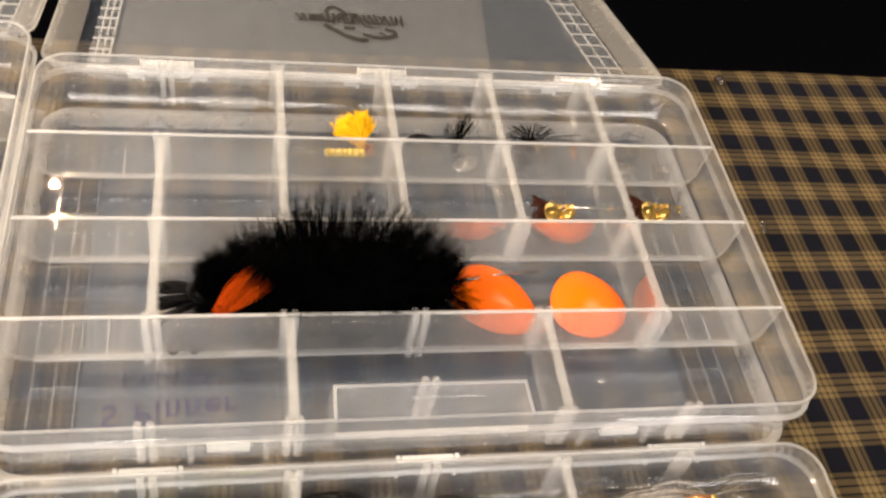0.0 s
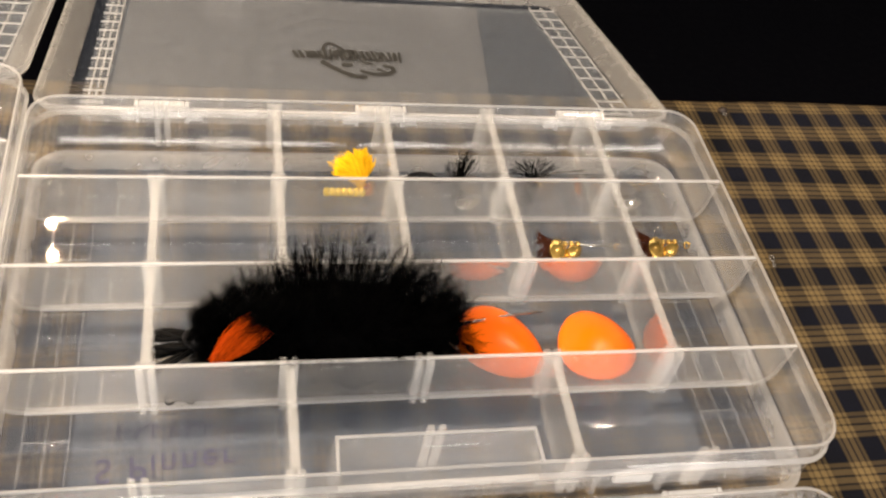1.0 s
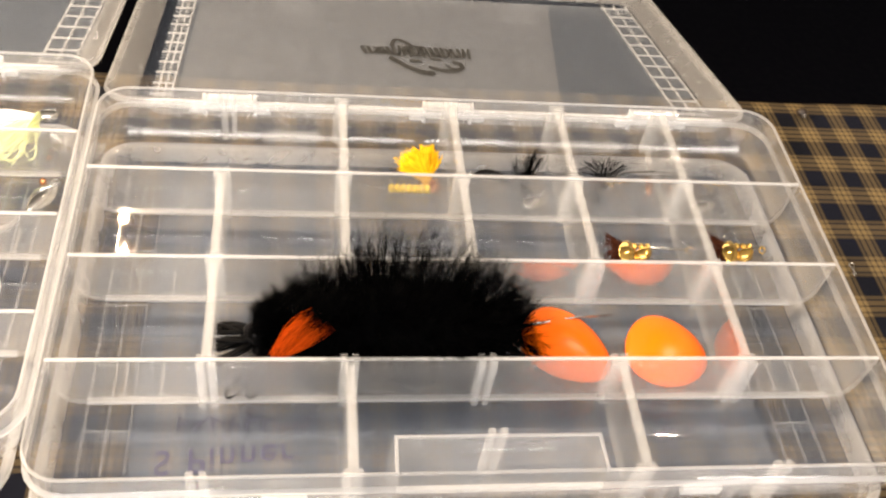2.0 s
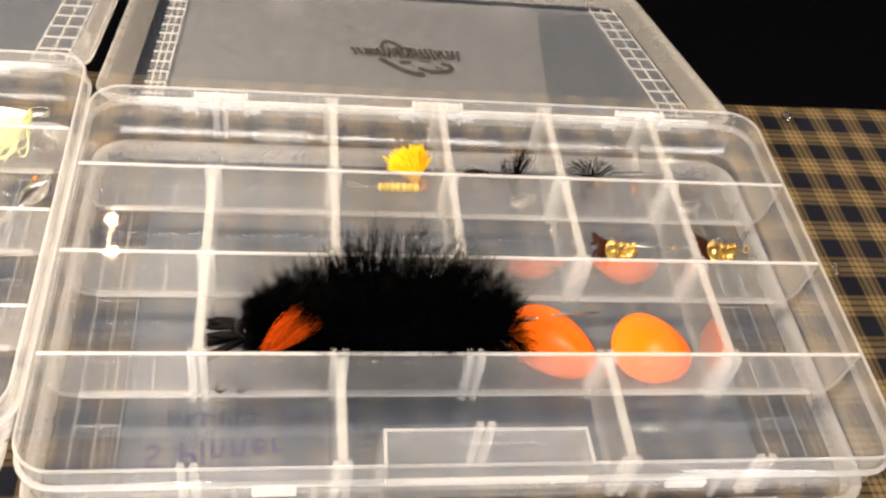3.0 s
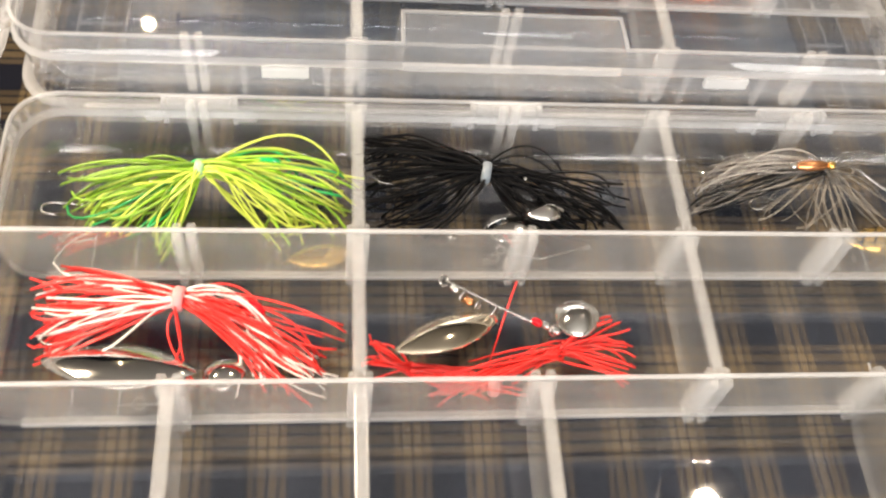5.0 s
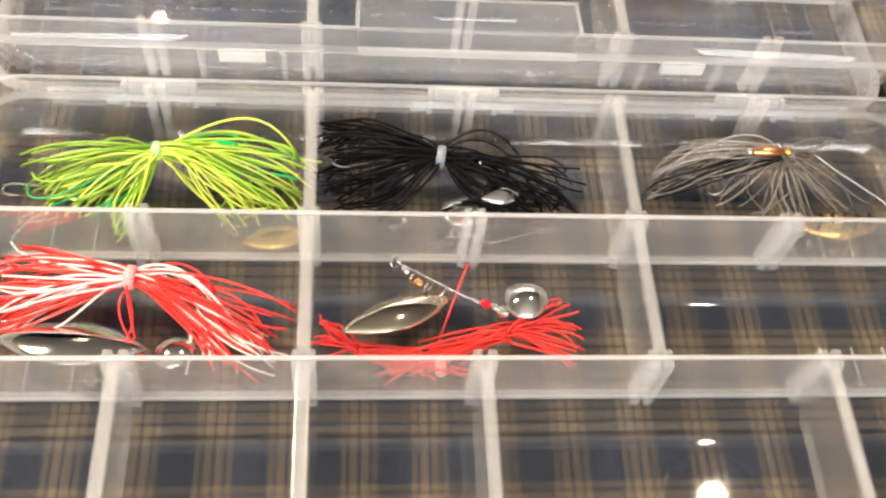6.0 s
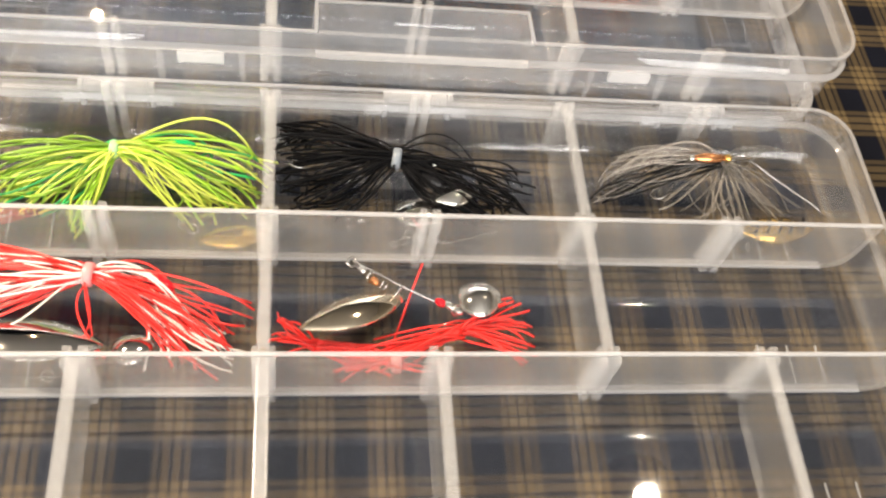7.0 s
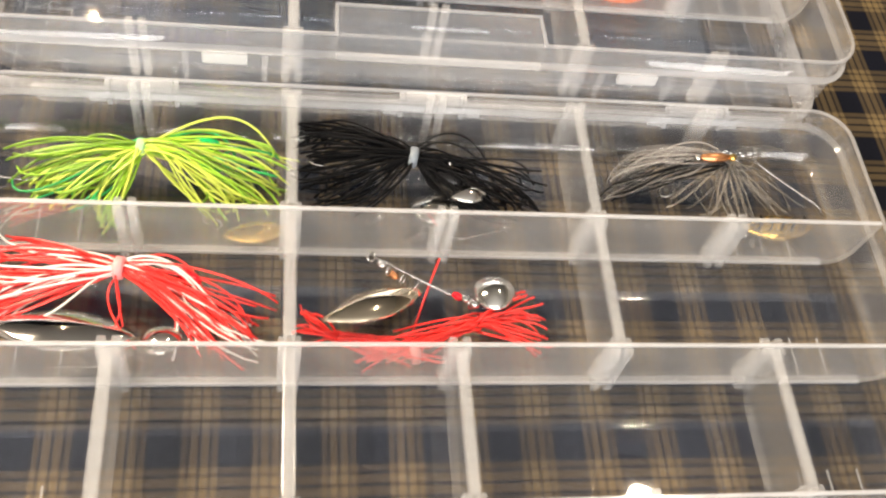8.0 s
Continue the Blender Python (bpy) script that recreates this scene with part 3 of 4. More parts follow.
def blade_mesh(length, width, dome, point, rim=0.0004):
    """A spinner blade: dished, with a rounded foot and a narrower head at +x; point 0 is round, 1 is a willow leaf."""
    bm = bmesh.new()
    n, m = 36, 7
    loops = {}
    for face in (0, 1):
        centre = None
        rows = []
        for k in range(1, m + 1):
            r = k / m
            ring = []
            for s in range(n):
                a = 2 * math.pi * s / n
                x, y = math.cos(a), math.sin(a)
                y *= (1 - abs(x) ** 2 * 0.55 * point) if point > 0.5 else (1 - 0.16 * x)
                px, py = x * length / 2 * r, y * width / 2 * r
                z = dome * (1 - r * r) + (0.0 if face == 0 else -rim)
                ring.append(bm.verts.new((px, py, z)))
            rows.append(ring)
        centre = bm.verts.new((0, 0, dome - (0.0 if face == 0 else rim)))
        for s in range(n):
            bm.faces.new((centre, rows[0][s], rows[0][(s + 1) % n])).smooth = True
        for u, v in zip(rows, rows[1:]):
            for s in range(n):
                bm.faces.new((u[s], v[s], v[(s + 1) % n], u[(s + 1) % n])).smooth = True
        loops[face] = rows[-1]
    for s in range(n):
        bm.faces.new((loops[0][s], loops[1][s], loops[1][(s + 1) % n], loops[0][(s + 1) % n]))
    return bm


def blade(parent, mat, m, length, width, dome, point=0.0, name="blade", label=""):
    ob = part(name, blade_mesh(length, width, dome, point), mat, parent, label)
    ob.matrix_local = m
    return ob


def ball(bm, place, r, sx=1.0, sy=1.0, sz=1.0, mat=0):
    made = bmesh.ops.create_uvsphere(bm, u_segments=14, v_segments=9, radius=r, matrix=Matrix.LocRotScale(place, None, (sx, sy, sz)))
    for v in made["verts"]:
        for f in v.link_faces:
            f.smooth, f.material_index = True, mat


def bead(parent, place, r, mat, name="bead", sx=1.0, sy=1.0, sz=1.0, turn=0.0):
    bm = bmesh.new()
    ball(bm, (0, 0, 0), r, sx, sy, sz)
    ob = part(name, bm, mat, parent)
    ob.matrix_local = pose(*place, 0, 0, turn)
    return ob


def wire(parent, pts, mat=STEEL, radius=0.00045, name="wire_arm"):
    bm = bmesh.new()
    tube(bm, pts, radius, 6)
    return part(name, bm, mat, parent)


def link_ring(parent, place, r=0.0020, tilt=(60, 0, 0), name="split_ring", mat=STEEL):
    bm = bmesh.new()
    pts = [(r * math.cos(2 * math.pi * k / 16), r * math.sin(2 * math.pi * k / 16), 0.0002 * k / 16) for k in range(17)]
    tube(bm, pts, 0.00040, 6)
    ob = part(name, bm, mat, parent)
    ob.matrix_local = pose(*place, *tilt)
    return ob


def hook(parent, eye, bend, turn_up=0.006, mat=STEEL):
    """A single hook: shank from eye to bend, then round to the point."""
    e, b = Vector(eye), Vector(bend)
    d = (b - e).normalized()
    side = Vector((-d.y, d.x, 0.35)).normalized() * turn_up
    pts = [e, e.lerp(b, 0.5), b]
    for k in range(1, 9):
        a = math.pi * k / 8
        pts.append(b + d * (turn_up * 0.5 * math.sin(a)) + side * (0.5 - 0.5 * math.cos(a)))
    pts.append(pts[-1] - d * turn_up * 0.7)
    bm = bmesh.new()
    tube(bm, lift(pts, 0.0022), 0.0005, 6, 0, lambda t: 1.0 if t < 0.85 else 1.0 - (t - 0.85) * 5.5)
    return part("hook", bm, mat, parent)


def lure(name, frame_m, label, category="fishing lure"):
    ob = empty(name, frame_m.copy())
    return tagged(ob, label, category, "lures in the tackle boxes")


# ---------------------------------------------------------------- lures in the front box
ch = lure("spinnerbait", FRAME_B, "lime and yellow skirted spinnerbait lying in its compartment")
K = (-0.1132, 0.0885, 0.019)
LEFT = [(-0.160, 0.093, 0.011), (-0.158, 0.082, 0.007), (-0.146, 0.070, 0.005), (-0.124, 0.060, 0.004)]
RIGHT = [(-0.0600, 0.091, 0.011), (-0.0605, 0.076, 0.005), (-0.070, 0.066, 0.004), (-0.088, 0.068, 0.004)]
skirt(ch, LIME, [dict(knot=K, ends=LEFT, count=48, arch=0.004, radius=0.00056), dict(knot=K, ends=RIGHT, count=20, arch=0.009, radius=0.0006, side=0.18),
                 dict(knot=K, ends=[(-0.150, 0.094, 0.008), (-0.152, 0.090, 0.008)], count=1, arch=0.012, radius=0.0006, side=-0.35, spread=0.001)], "skirt", "lime green silicone strands")
skirt(ch, YELLOW, [dict(knot=K, ends=LEFT[1:], count=18, arch=0.005, radius=0.00058), dict(knot=K, ends=RIGHT, count=34, arch=0.009, radius=0.00052, side=0.13)], "skirt", "yellow silicone strands")
skirt(ch, GREEN, [dict(knot=K, ends=LEFT[1:], count=9, arch=0.002, radius=0.0006), dict(knot=K, ends=[(-0.082, 0.093, 0.012), (-0.060, 0.085, 0.008)], count=6, arch=0.004, radius=0.0006)], "skirt", "dark green silicone strands")
collar(ch, K, GREEN_BAND, 0.0036, 0.0034, -8)
bead(ch, (-0.0900, 0.0925, 0.017), 0.0032, GREEN_PAINT, "head", 2.0, 0.9, 0.9, -5)
wire(ch, bezier((-0.084, 0.0925, 0.017), (-0.074, 0.094, 0.016), (-0.066, 0.090, 0.012), (-0.0605, 0.082, 0.010)))
wire(ch, bezier((-0.0715, 0.088, 0.012), (-0.076, 0.082, 0.010), (-0.082, 0.075, 0.006), (-0.090, 0.068, 0.004)), DARK_PAINT, 0.0004)
blade(ch, GOLD, pose(-0.070, 0.0610, 0.0048, 8, 4, 12), 0.026, 0.010, 0.0022, 0.9)
link_ring(ch, (-0.0850, 0.0640, 0.0045))
link_ring(ch, (-0.0885, 0.0660, 0.0045), 0.0017, (40, 30, 0))
hook(ch, (-0.150, 0.081, 0.006), (-0.1650, 0.0815, 0.007), 0.007)

bk = lure("spinnerbait", FRAME_B, "black skirted spinnerbait with nickel blades in its compartment")
K = (-0.0095, 0.0885, 0.019)
skirt(bk, BLACK, [dict(knot=K, ends=[(-0.0535, 0.106, 0.013), (-0.0530, 0.100, 0.012), (-0.0525, 0.092, 0.008)], count=34, arch=0.004, radius=0.0006, side=-0.06),
                  dict(knot=K, ends=[(-0.0525, 0.092, 0.008), (-0.0510, 0.075, 0.004), (-0.030, 0.070, 0.004)], count=30, arch=0.004, radius=0.00058),
                  dict(knot=K, ends=[(0.0455, 0.090, 0.007), (0.0425, 0.080, 0.006), (0.0415, 0.0735, 0.005)], count=16, arch=0.005, radius=0.00055),
                  dict(knot=K, ends=[(0.022, 0.080, 0.010), (0.020, 0.075, 0.008)], count=5, arch=0.004, radius=0.00052, side=0.55, wild=0.002),
                  dict(knot=K, ends=[(0.040, 0.0745, 0.004), (0.020, 0.070, 0.004)], count=30, arch=0.003, radius=0.0006)], "skirt", "black silicone strands")
collar(bk, K, BAND, 0.0042, 0.0034, -10)
bead(bk, (0.0035, 0.0830, 0.0150), 0.0042, DARK_PAINT, "head", 1.9, 1.0, 0.9, -35)
bead(bk, (0.0050, 0.0865, 0.0185), 0.0010, NICKEL, "eye")
blade(bk, NICKEL, pose(0.0010, 0.0720, 0.0080, -16, 0, 8), 0.023, 0.016, 0.0035)
blade(bk, NICKEL, pose(0.0135, 0.0760, 0.0130, -10, 10, 20), 0.018, 0.010, 0.0030, 0.9)
for k, (x, y) in enumerate(((-0.0040, 0.0640), (-0.0065, 0.0605), (-0.0100, 0.0590), (0.0290, 0.0650))):
    link_ring(bk, (x, y, 0.0045), 0.0017, (50 + 20 * k, 20 * k, 0))
wire(bk, [(-0.0035, 0.0645, 0.004), (0.010, 0.0600, 0.004), (0.029, 0.0655, 0.0045)])
hook(bk, (-0.028, 0.0900, 0.013), (-0.0460, 0.0930, 0.012), 0.007)

gy = lure("spinnerbait", FRAME_B, "smoke grey skirted spinnerbait with a copper body and gold blade")
K = (0.1262, 0.0935, 0.017)
skirt(gy, SMOKE, [dict(knot=K, ends=[(0.116, 0.073, 0.004), (0.130, 0.068, 0.004), (0.146, 0.070, 0.004), (0.160, 0.075, 0.004)], count=26, arch=0.004, radius=0.00040),
                  dict(knot=K, ends=[(0.160, 0.110, 0.010), (0.155, 0.104, 0.010)], count=5, arch=0.004, radius=0.00045),
                  dict(knot=K, ends=[(0.105, 0.080, 0.004), (0.095, 0.082, 0.004)], count=8, arch=0.004, radius=0.0005)], "skirt", "smoke grey silicone strands")
skirt(gy, SILVERY, [dict(knot=K, ends=[(0.073, 0.079, 0.004), (0.076, 0.090, 0.008), (0.084, 0.100, 0.010)], count=44, arch=0.007, radius=0.00042, side=-0.10)], "skirt", "silver-flecked clear silicone strands")
skirt(gy, BLACK, [dict(knot=K, ends=[(0.074, 0.080, 0.004), (0.082, 0.088, 0.006)], count=11, arch=0.006, radius=0.00042, side=-0.10)], "skirt", "black silicone strands")
bead(gy, (0.1172, 0.0912, 0.0228), 0.0022, COPPER, "body", 3.4, 1.0, 1.0, 3)
bead(gy, (0.1248, 0.0914, 0.0228), 0.0018, GOLD)
bead(gy, (0.1094, 0.0910, 0.0226), 0.0016, NICKEL)
wire(gy, bezier((0.1290, 0.0950, 0.016), (0.138, 0.0985, 0.016), (0.142, 0.0972, 0.013), (0.1480, 0.0930, 0.011)) + [Vector((0.1680, 0.0795, 0.007)), Vector((0.1700, 0.0765, 0.006))], STEEL, 0.0005)
hook(gy, (0.1098, 0.0935, 0.013), (0.0965, 0.0845, 0.009), 0.006)
blade(gy, GOLD, pose(0.1480, 0.0685, 0.0055, 12, 0, 3), 0.034, 0.012, 0.0030, 0.9, "blade", "gold willow-leaf blade with dark slashes")
for k in range(5):
    bm = bmesh.new()
    tube(bm, [(-0.0010, -0.0035, 0), (0.0008, 0.0, 0.0009), (0.0012, 0.0035, 0)], 0.0005, 5)
    part("slash", bm, DARK_PAINT, gy).matrix_local = pose(0.138 + 0.005 * k, 0.0690, 0.0082, 12, 0, 3)
link_ring(gy, (0.1310, 0.0660, 0.0045))
link_ring(gy, (0.1340, 0.0610, 0.0040), 0.0016, (20, 40, 0))

rw = lure("spinnerbait", FRAME_B, "red and white skirted spinnerbait with a nickel blade")
K = (-0.1162, 0.0355, 0.019)
LEFT = [(-0.163, 0.0490, 0.012), (-0.162, 0.036, 0.009), (-0.161, 0.027, 0.007), (-0.158, 0.019, 0.006)]
RIGHT = [(-0.0665, 0.017, 0.005), (-0.074, 0.011, 0.004), (-0.088, 0.009, 0.004)]
skirt(rw, RED, [dict(knot=K, ends=LEFT, count=62, arch=0.005, radius=0.00050, wild=0.005), dict(knot=K, ends=RIGHT, count=40, arch=0.006, radius=0.00052, side=0.05, wild=0.004),
                dict(knot=K, ends=[(-0.0605, 0.028, 0.006), (-0.0615, 0.022, 0.006)], count=5, arch=0.006, radius=0.0005, wild=0.004),
                dict(knot=K, ends=[(-0.083, 0.028, 0.010), (-0.086, 0.020, 0.008)], count=4, arch=0.006, radius=0.0005, side=0.42, wild=0.002),
                dict(knot=K, ends=[(-0.117, 0.012, 0.005), (-0.106, 0.010, 0.005)], count=3, arch=0.004, radius=0.0005, side=-0.2, wild=0.003)], "skirt", "red silicone strands")
skirt(rw, WHITE, [dict(knot=K, ends=LEFT, count=26, arch=0.006, radius=0.00046, wild=0.006), dict(knot=K, ends=[(-0.0640, 0.0135, 0.005), (-0.0700, 0.0110, 0.005)], count=9, arch=0.003, radius=0.0005, wild=0.004),
                  dict(knot=K, ends=[(-0.080, 0.020, 0.006), (-0.092, 0.009, 0.005)], count=15, arch=0.008, radius=0.0005, side=0.32, wild=0.003)], "skirt", "white silicone strands")
collar(rw, K, PINK_BAND, 0.0042, 0.0036, -8)
bead(rw, (-0.0935, 0.0345, 0.0150), 0.0030, RED_PAINT, "head", 1.9, 1.0, 0.9, -25)
blade(rw, NICKEL, pose(-0.1345, 0.0150, 0.0120, -22, 0, 0) @ pose(0, 0, 0, 0, 0, -7), 0.050, 0.0215, 0.0040, 0.9)
blade(rw, NICKEL, pose(-0.1010, 0.0125, 0.0100, -12, 0, 20), 0.014, 0.013, 0.0030)
link_ring(rw, (-0.1120, 0.0105, 0.0050))
link_ring(rw, (-0.1280, 0.0050, 0.0042), 0.0019, (30, 20, 0))
wire(rw, [(-0.1120, 0.0105, 0.005), (-0.1150, 0.0050, 0.004), (-0.138, 0.0045, 0.004)])
hook(rw, (-0.1420, 0.0300, 0.010), (-0.1570, 0.0290, 0.010), 0.007)

rd = lure("spinnerbait", FRAME_B, "red skirted spinnerbait with willow and round nickel blades")
K = (0.0120, 0.0205, 0.008)
skirt(rd, RED, [dict(knot=K, ends=[(0.0315, 0.0325, 0.010), (0.0360, 0.0250, 0.007), (0.0375, 0.0150, 0.005), (0.034, 0.006, 0.004)], count=26, arch=0.003, wild=0.0028, radius=0.00052),
                dict(knot=K, ends=[(-0.006, 0.0150, 0.004), (-0.020, 0.0080, 0.004), (-0.046, 0.0050, 0.004)], count=30, arch=0.004, wild=0.003, radius=0.00052),
                dict(knot=(-0.0400, 0.0150, 0.006), ends=[(-0.0535, 0.0280, 0.008), (-0.0535, 0.0150, 0.005)], count=18, arch=0.002, wild=0.0025, radius=0.00052),
                dict(knot=(-0.0400, 0.0150, 0.006), ends=[(-0.020, 0.0090, 0.004), (-0.002, 0.0060, 0.004)], count=22, arch=0.003, wild=0.0028, radius=0.00052),
                dict(knot=(-0.0140, 0.0130, 0.005), ends=[(0.0010, 0.0515, 0.014), (0.0012, 0.0518, 0.014)], count=1, arch=0.004, wild=0.003, radius=0.00052, spread=0.0003, side=-0.06)], "skirt", "red silicone strands")
collar(rd, (-0.0120, 0.0085, 0.0060), PINK_BAND, 0.0036, 0.0036, 8)
blade(rd, WARM_NICKEL, pose(-0.0265, 0.0262, 0.0120, -24, 0, 0) @ pose(0, 0, 0, 0, 0, 27), 0.0430, 0.0170, 0.0045, 0.9, "blade", "polished nickel willow-leaf blade")
blade(rd, NICKEL, pose(0.0190, 0.0315, 0.0125, -10, 0, 20), 0.0165, 0.0160, 0.0042, 0.0, "blade", "round polished nickel blade")
wire(rd, bezier((-0.0275, 0.0465, 0.013), (-0.018, 0.041, 0.013), (-0.006, 0.034, 0.012), (0.0060, 0.0290, 0.011)))
for k, (x, y) in enumerate(((-0.0272, 0.0460), (-0.0205, 0.0395), (-0.0160, 0.0362), (-0.0110, 0.0335))):
    link_ring(rd, (x, y, 0.0125), 0.0018 if k != 3 else 0.0026, (30 + 25 * k, 30, 20 * k), "swivel_ring", NICKEL)
for x, y, mat in ((-0.0190, 0.0382, COPPER), (-0.0235, 0.0430, NICKEL), (0.0045, 0.0297, RED_PAINT), (0.0075, 0.0285, NICKEL), (0.0105, 0.0265, NICKEL)):
    bead(rd, (x, y, 0.0120), 0.0015, mat, "bead", 1.5, 1.0, 1.0, -35)
link_ring(rd, (0.0100, 0.0265, 0.0125), 0.0021, (50, 40, 0))

# ---------------------------------------------------------------- lures in the back box
mb = lure("bucktail_spinner", FRAME_A, "large black marabou spinner lure with two orange blades")


def fur_radius(u):
    """Half thickness of the dense fur along the lure, u from 0 at the tail end to 1 at the blades."""
    return 0.0046 + 0.0172 * max(0.0, math.sin(math.pi * min(1.0, u ** 1.12))) ** 1.0


X0, X1, YC, ZC = -0.0930, 0.0200, -0.0275, 0.0200


def fur_body():
    bm = bmesh.new()
    rings = []
    for k in range(25):
        u = k / 24
        r = fur_radius(u) * 0.90 if 0 < k < 24 else 0.001
        ring = []
        for s in range(20):
            a = 2 * math.pi * s / 20
            x = X0 + (X1 - X0) * u
            w = 1 + 0.22 * noise.noise((x * 120, math.cos(a) * 2, math.sin(a) * 2))
            c, v = math.cos(a), math.sin(a)
            if v < 0:
                c, v = math.copysign(abs(c) ** 0.35, c) * 1.12, -abs(v) ** 0.35
            y = YC + r * w * c * 1.05
            z = ZC * (0.55 + 0.45 * min(1, r / 0.018)) + r * w * v
            ring.append((x, min(max(y, -0.0534), -0.0012) if z < 0.031 else y, max(z, 0.0022)))
        rings.append(ring)
    loft(bm, rings, [0] * 26)
    return bm


part("body", fur_body(), FUR, mb, "dense black marabou", True)


def fur_hair(count):
    bm = bmesh.new()
    for k in range(count):
        if k % 11 == 0:
            u0, a0 = rng.random(), rng.uniform(-0.25 * math.pi, 1.18 * math.pi)
            jit = Vector((rng.gauss(0, 0.13), rng.gauss(0, 0.12), rng.gauss(0, 0.12)))
            reach = rng.uniform(0.5, 1.15 + 0.65 * u0) * (0.55 + 0.45 * math.sin(math.pi * u0) ** 0.6)
            curl = Vector((rng.gauss(0.05, 0.16), rng.gauss(0, 0.14), rng.gauss(-0.05, 0.14)))
        u = min(1.0, max(0.0, u0 + rng.gauss(0, 0.010)))
        r = fur_radius(u)
        a = a0 + rng.gauss(0, 0.12)
        x = X0 + (X1 - X0) * u
        zc = ZC * (0.55 + 0.45 * min(1, r / 0.018))
        out = Vector((0, math.cos(a), math.sin(a)))
        root = Vector((x, YC, zc)) + out * r * 0.72
        length = reach * rng.uniform(0.5, 1.0) ** 1.3 * (0.008 + 0.52 * r) + 0.004
        lean = (u - 0.46) * 1.9
        way = (out + Vector((lean, 0.10, 0.25)) + jit + Vector((rng.gauss(0, 0.075), rng.gauss(0, 0.075), rng.gauss(0, 0.075)))).normalized()
        bend = curl * length * 0.5
        mid, tip = root + way * length * 0.55, root + way * length + bend * 0.5
        pts = []
        for t in (0, 0.3, 0.6, 0.85, 1.0):
            p = root * (1 - t) ** 2 + mid * 2 * t * (1 - t) + tip * t * t
            if p.z < 0.0315:
                p.y = min(max(p.y, -0.0532), -0.0011)
            p.z = max(p.z, 0.0022)
            pts.append(p)
        tube(bm, pts, 0.00016, 3, 0, lambda t: 1.0 - 0.92 * t, False)
        # short barbs along the plume
        if rng.random() < 0.55:
            for t in (2, 3, 3, 4):
                p = pts[t]
                w = Vector((rng.gauss(0, 1), rng.gauss(0, 1), rng.gauss(0.3, 1))).normalized()
                q = p + (w * 0.5 + way).normalized() * 0.0045
                if q.z < 0.0315:
                    q.y = min(max(q.y, -0.0532), -0.0011)
                tube(bm, [p, p.lerp(q, 0.5) + w * 0.0003, q], 0.00012, 3, 0, lambda t: 1.0 - 0.7 * t, False)
    return bm


tagged(part("marabou_fur", fur_hair(7200), FUR, mb, "wispy black marabou plumes", True), kind="stuff")
bm = bmesh.new()
for _ in range(420):
    w = rng.uniform(-1, 1)
    a = Vector((-0.0862, -0.0505, 0.0285)) + Vector((rng.gauss(0, 0.0012), rng.gauss(0, 0.0005), rng.gauss(0, 0.0008)))
    d = Vector((-0.0645 + 0.0048 * w, -0.0370 - 0.0024 * w, 0.0425 - 0.0046 * w)) + Vector((rng.gauss(0, 0.0010), rng.gauss(0, 0.0008), rng.gauss(0, 0.0010)))
    bow = Vector((-0.0018 + 0.0030 * w, -0.0018, 0.0018 - 0.0020 * w)) + Vector((rng.gauss(0, 0.0006), rng.gauss(0, 0.0004), rng.gauss(0, 0.0006)))
    d = a.lerp(d, 0.28 + 0.56 * rng.random() ** 0.7)
    tube(bm, bezier(a, a.lerp(d, 0.35) + bow, a.lerp(d, 0.75) + bow, d, 7), 0.00019, 3, 0, lambda t: 1.0 - 0.7 * t, False)
part("orange_feather", bm, ORANGE_FUR, mb, "orange feather tuft", True)
bm = bmesh.new()
for _ in range(420):
    a = Vector((-0.0640, -0.0350, 0.0450)) + Vector((rng.gauss(0, 0.006), rng.gauss(0, 0.002), rng.gauss(0, 0.004)))
    d = a + Vector((-rng.uniform(0.004, 0.012), -rng.uniform(0.003, 0.009), -rng.uniform(0.002, 0.008)))
    tube(bm, bezier(a, a.lerp(d, 0.3) + Vector((0, -0.002, 0.001)), a.lerp(d, 0.7) + Vector((0, -0.0025, 0.001)), d, 6), 0.00018, 3, 0, lambda t: 1 - 0.8 * t, False)
part("cheek_fur", bm, FUR, mb, "black wisps over the orange tuft", True)
for k in range(15):
    tip = Vector((-0.1130, rng.uniform(-0.050, -0.017), rng.uniform(0.004, 0.013)))
    root = Vector((-0.0930, -0.0275 + rng.gauss(0, 0.002), 0.0125))
    bm = bmesh.new()
    tube(bm, bezier(root, root.lerp(tip, 0.3) + Vector((0, rng.gauss(0, 0.003), 0.002)), root.lerp(tip, 0.7) + Vector((0, rng.gauss(0, 0.002), 0.001)), tip), 0.00120, 5)
    part("tail_strand", bm, BLACK, mb, "", True)
bead(mb, (-0.0955, -0.0300, 0.0165), 0.0056, DARK_PAINT, "bead", 1.2, 1.0, 1.0)
hook(mb, (-0.0985, -0.0440, 0.0100), (-0.1075, -0.0505, 0.0045), 0.0060, DARK_PAINT)
hook(mb, (-0.0985, -0.0440, 0.0100), (-0.1000, -0.0515, 0.0035), 0.0055, DARK_PAINT)
wire(mb, [(-0.094, -0.0275, 0.013), (0.0, -0.0275, 0.013), (0.050, -0.016, 0.010), (0.069, -0.0115, 0.006)], STEEL, 0.0007, "shaft")
blade(mb, ORANGE, pose(0.0428, -0.0292, 0.0058, 8, 0, 0) @ pose(0, 0, 0, 0, 0, -38), 0.0465, 0.0335, 0.0060, 0.0, "blade", "fluorescent orange painted blade")
blade(mb, ORANGE, pose(0.0910, -0.0300, 0.0036, 3, 0, 0) @ pose(0, 0, 0, 0, 0, 98), 0.0392, 0.0385, 0.0060, 0.0, "blade", "fluorescent orange painted blade")
bm = bmesh.new()
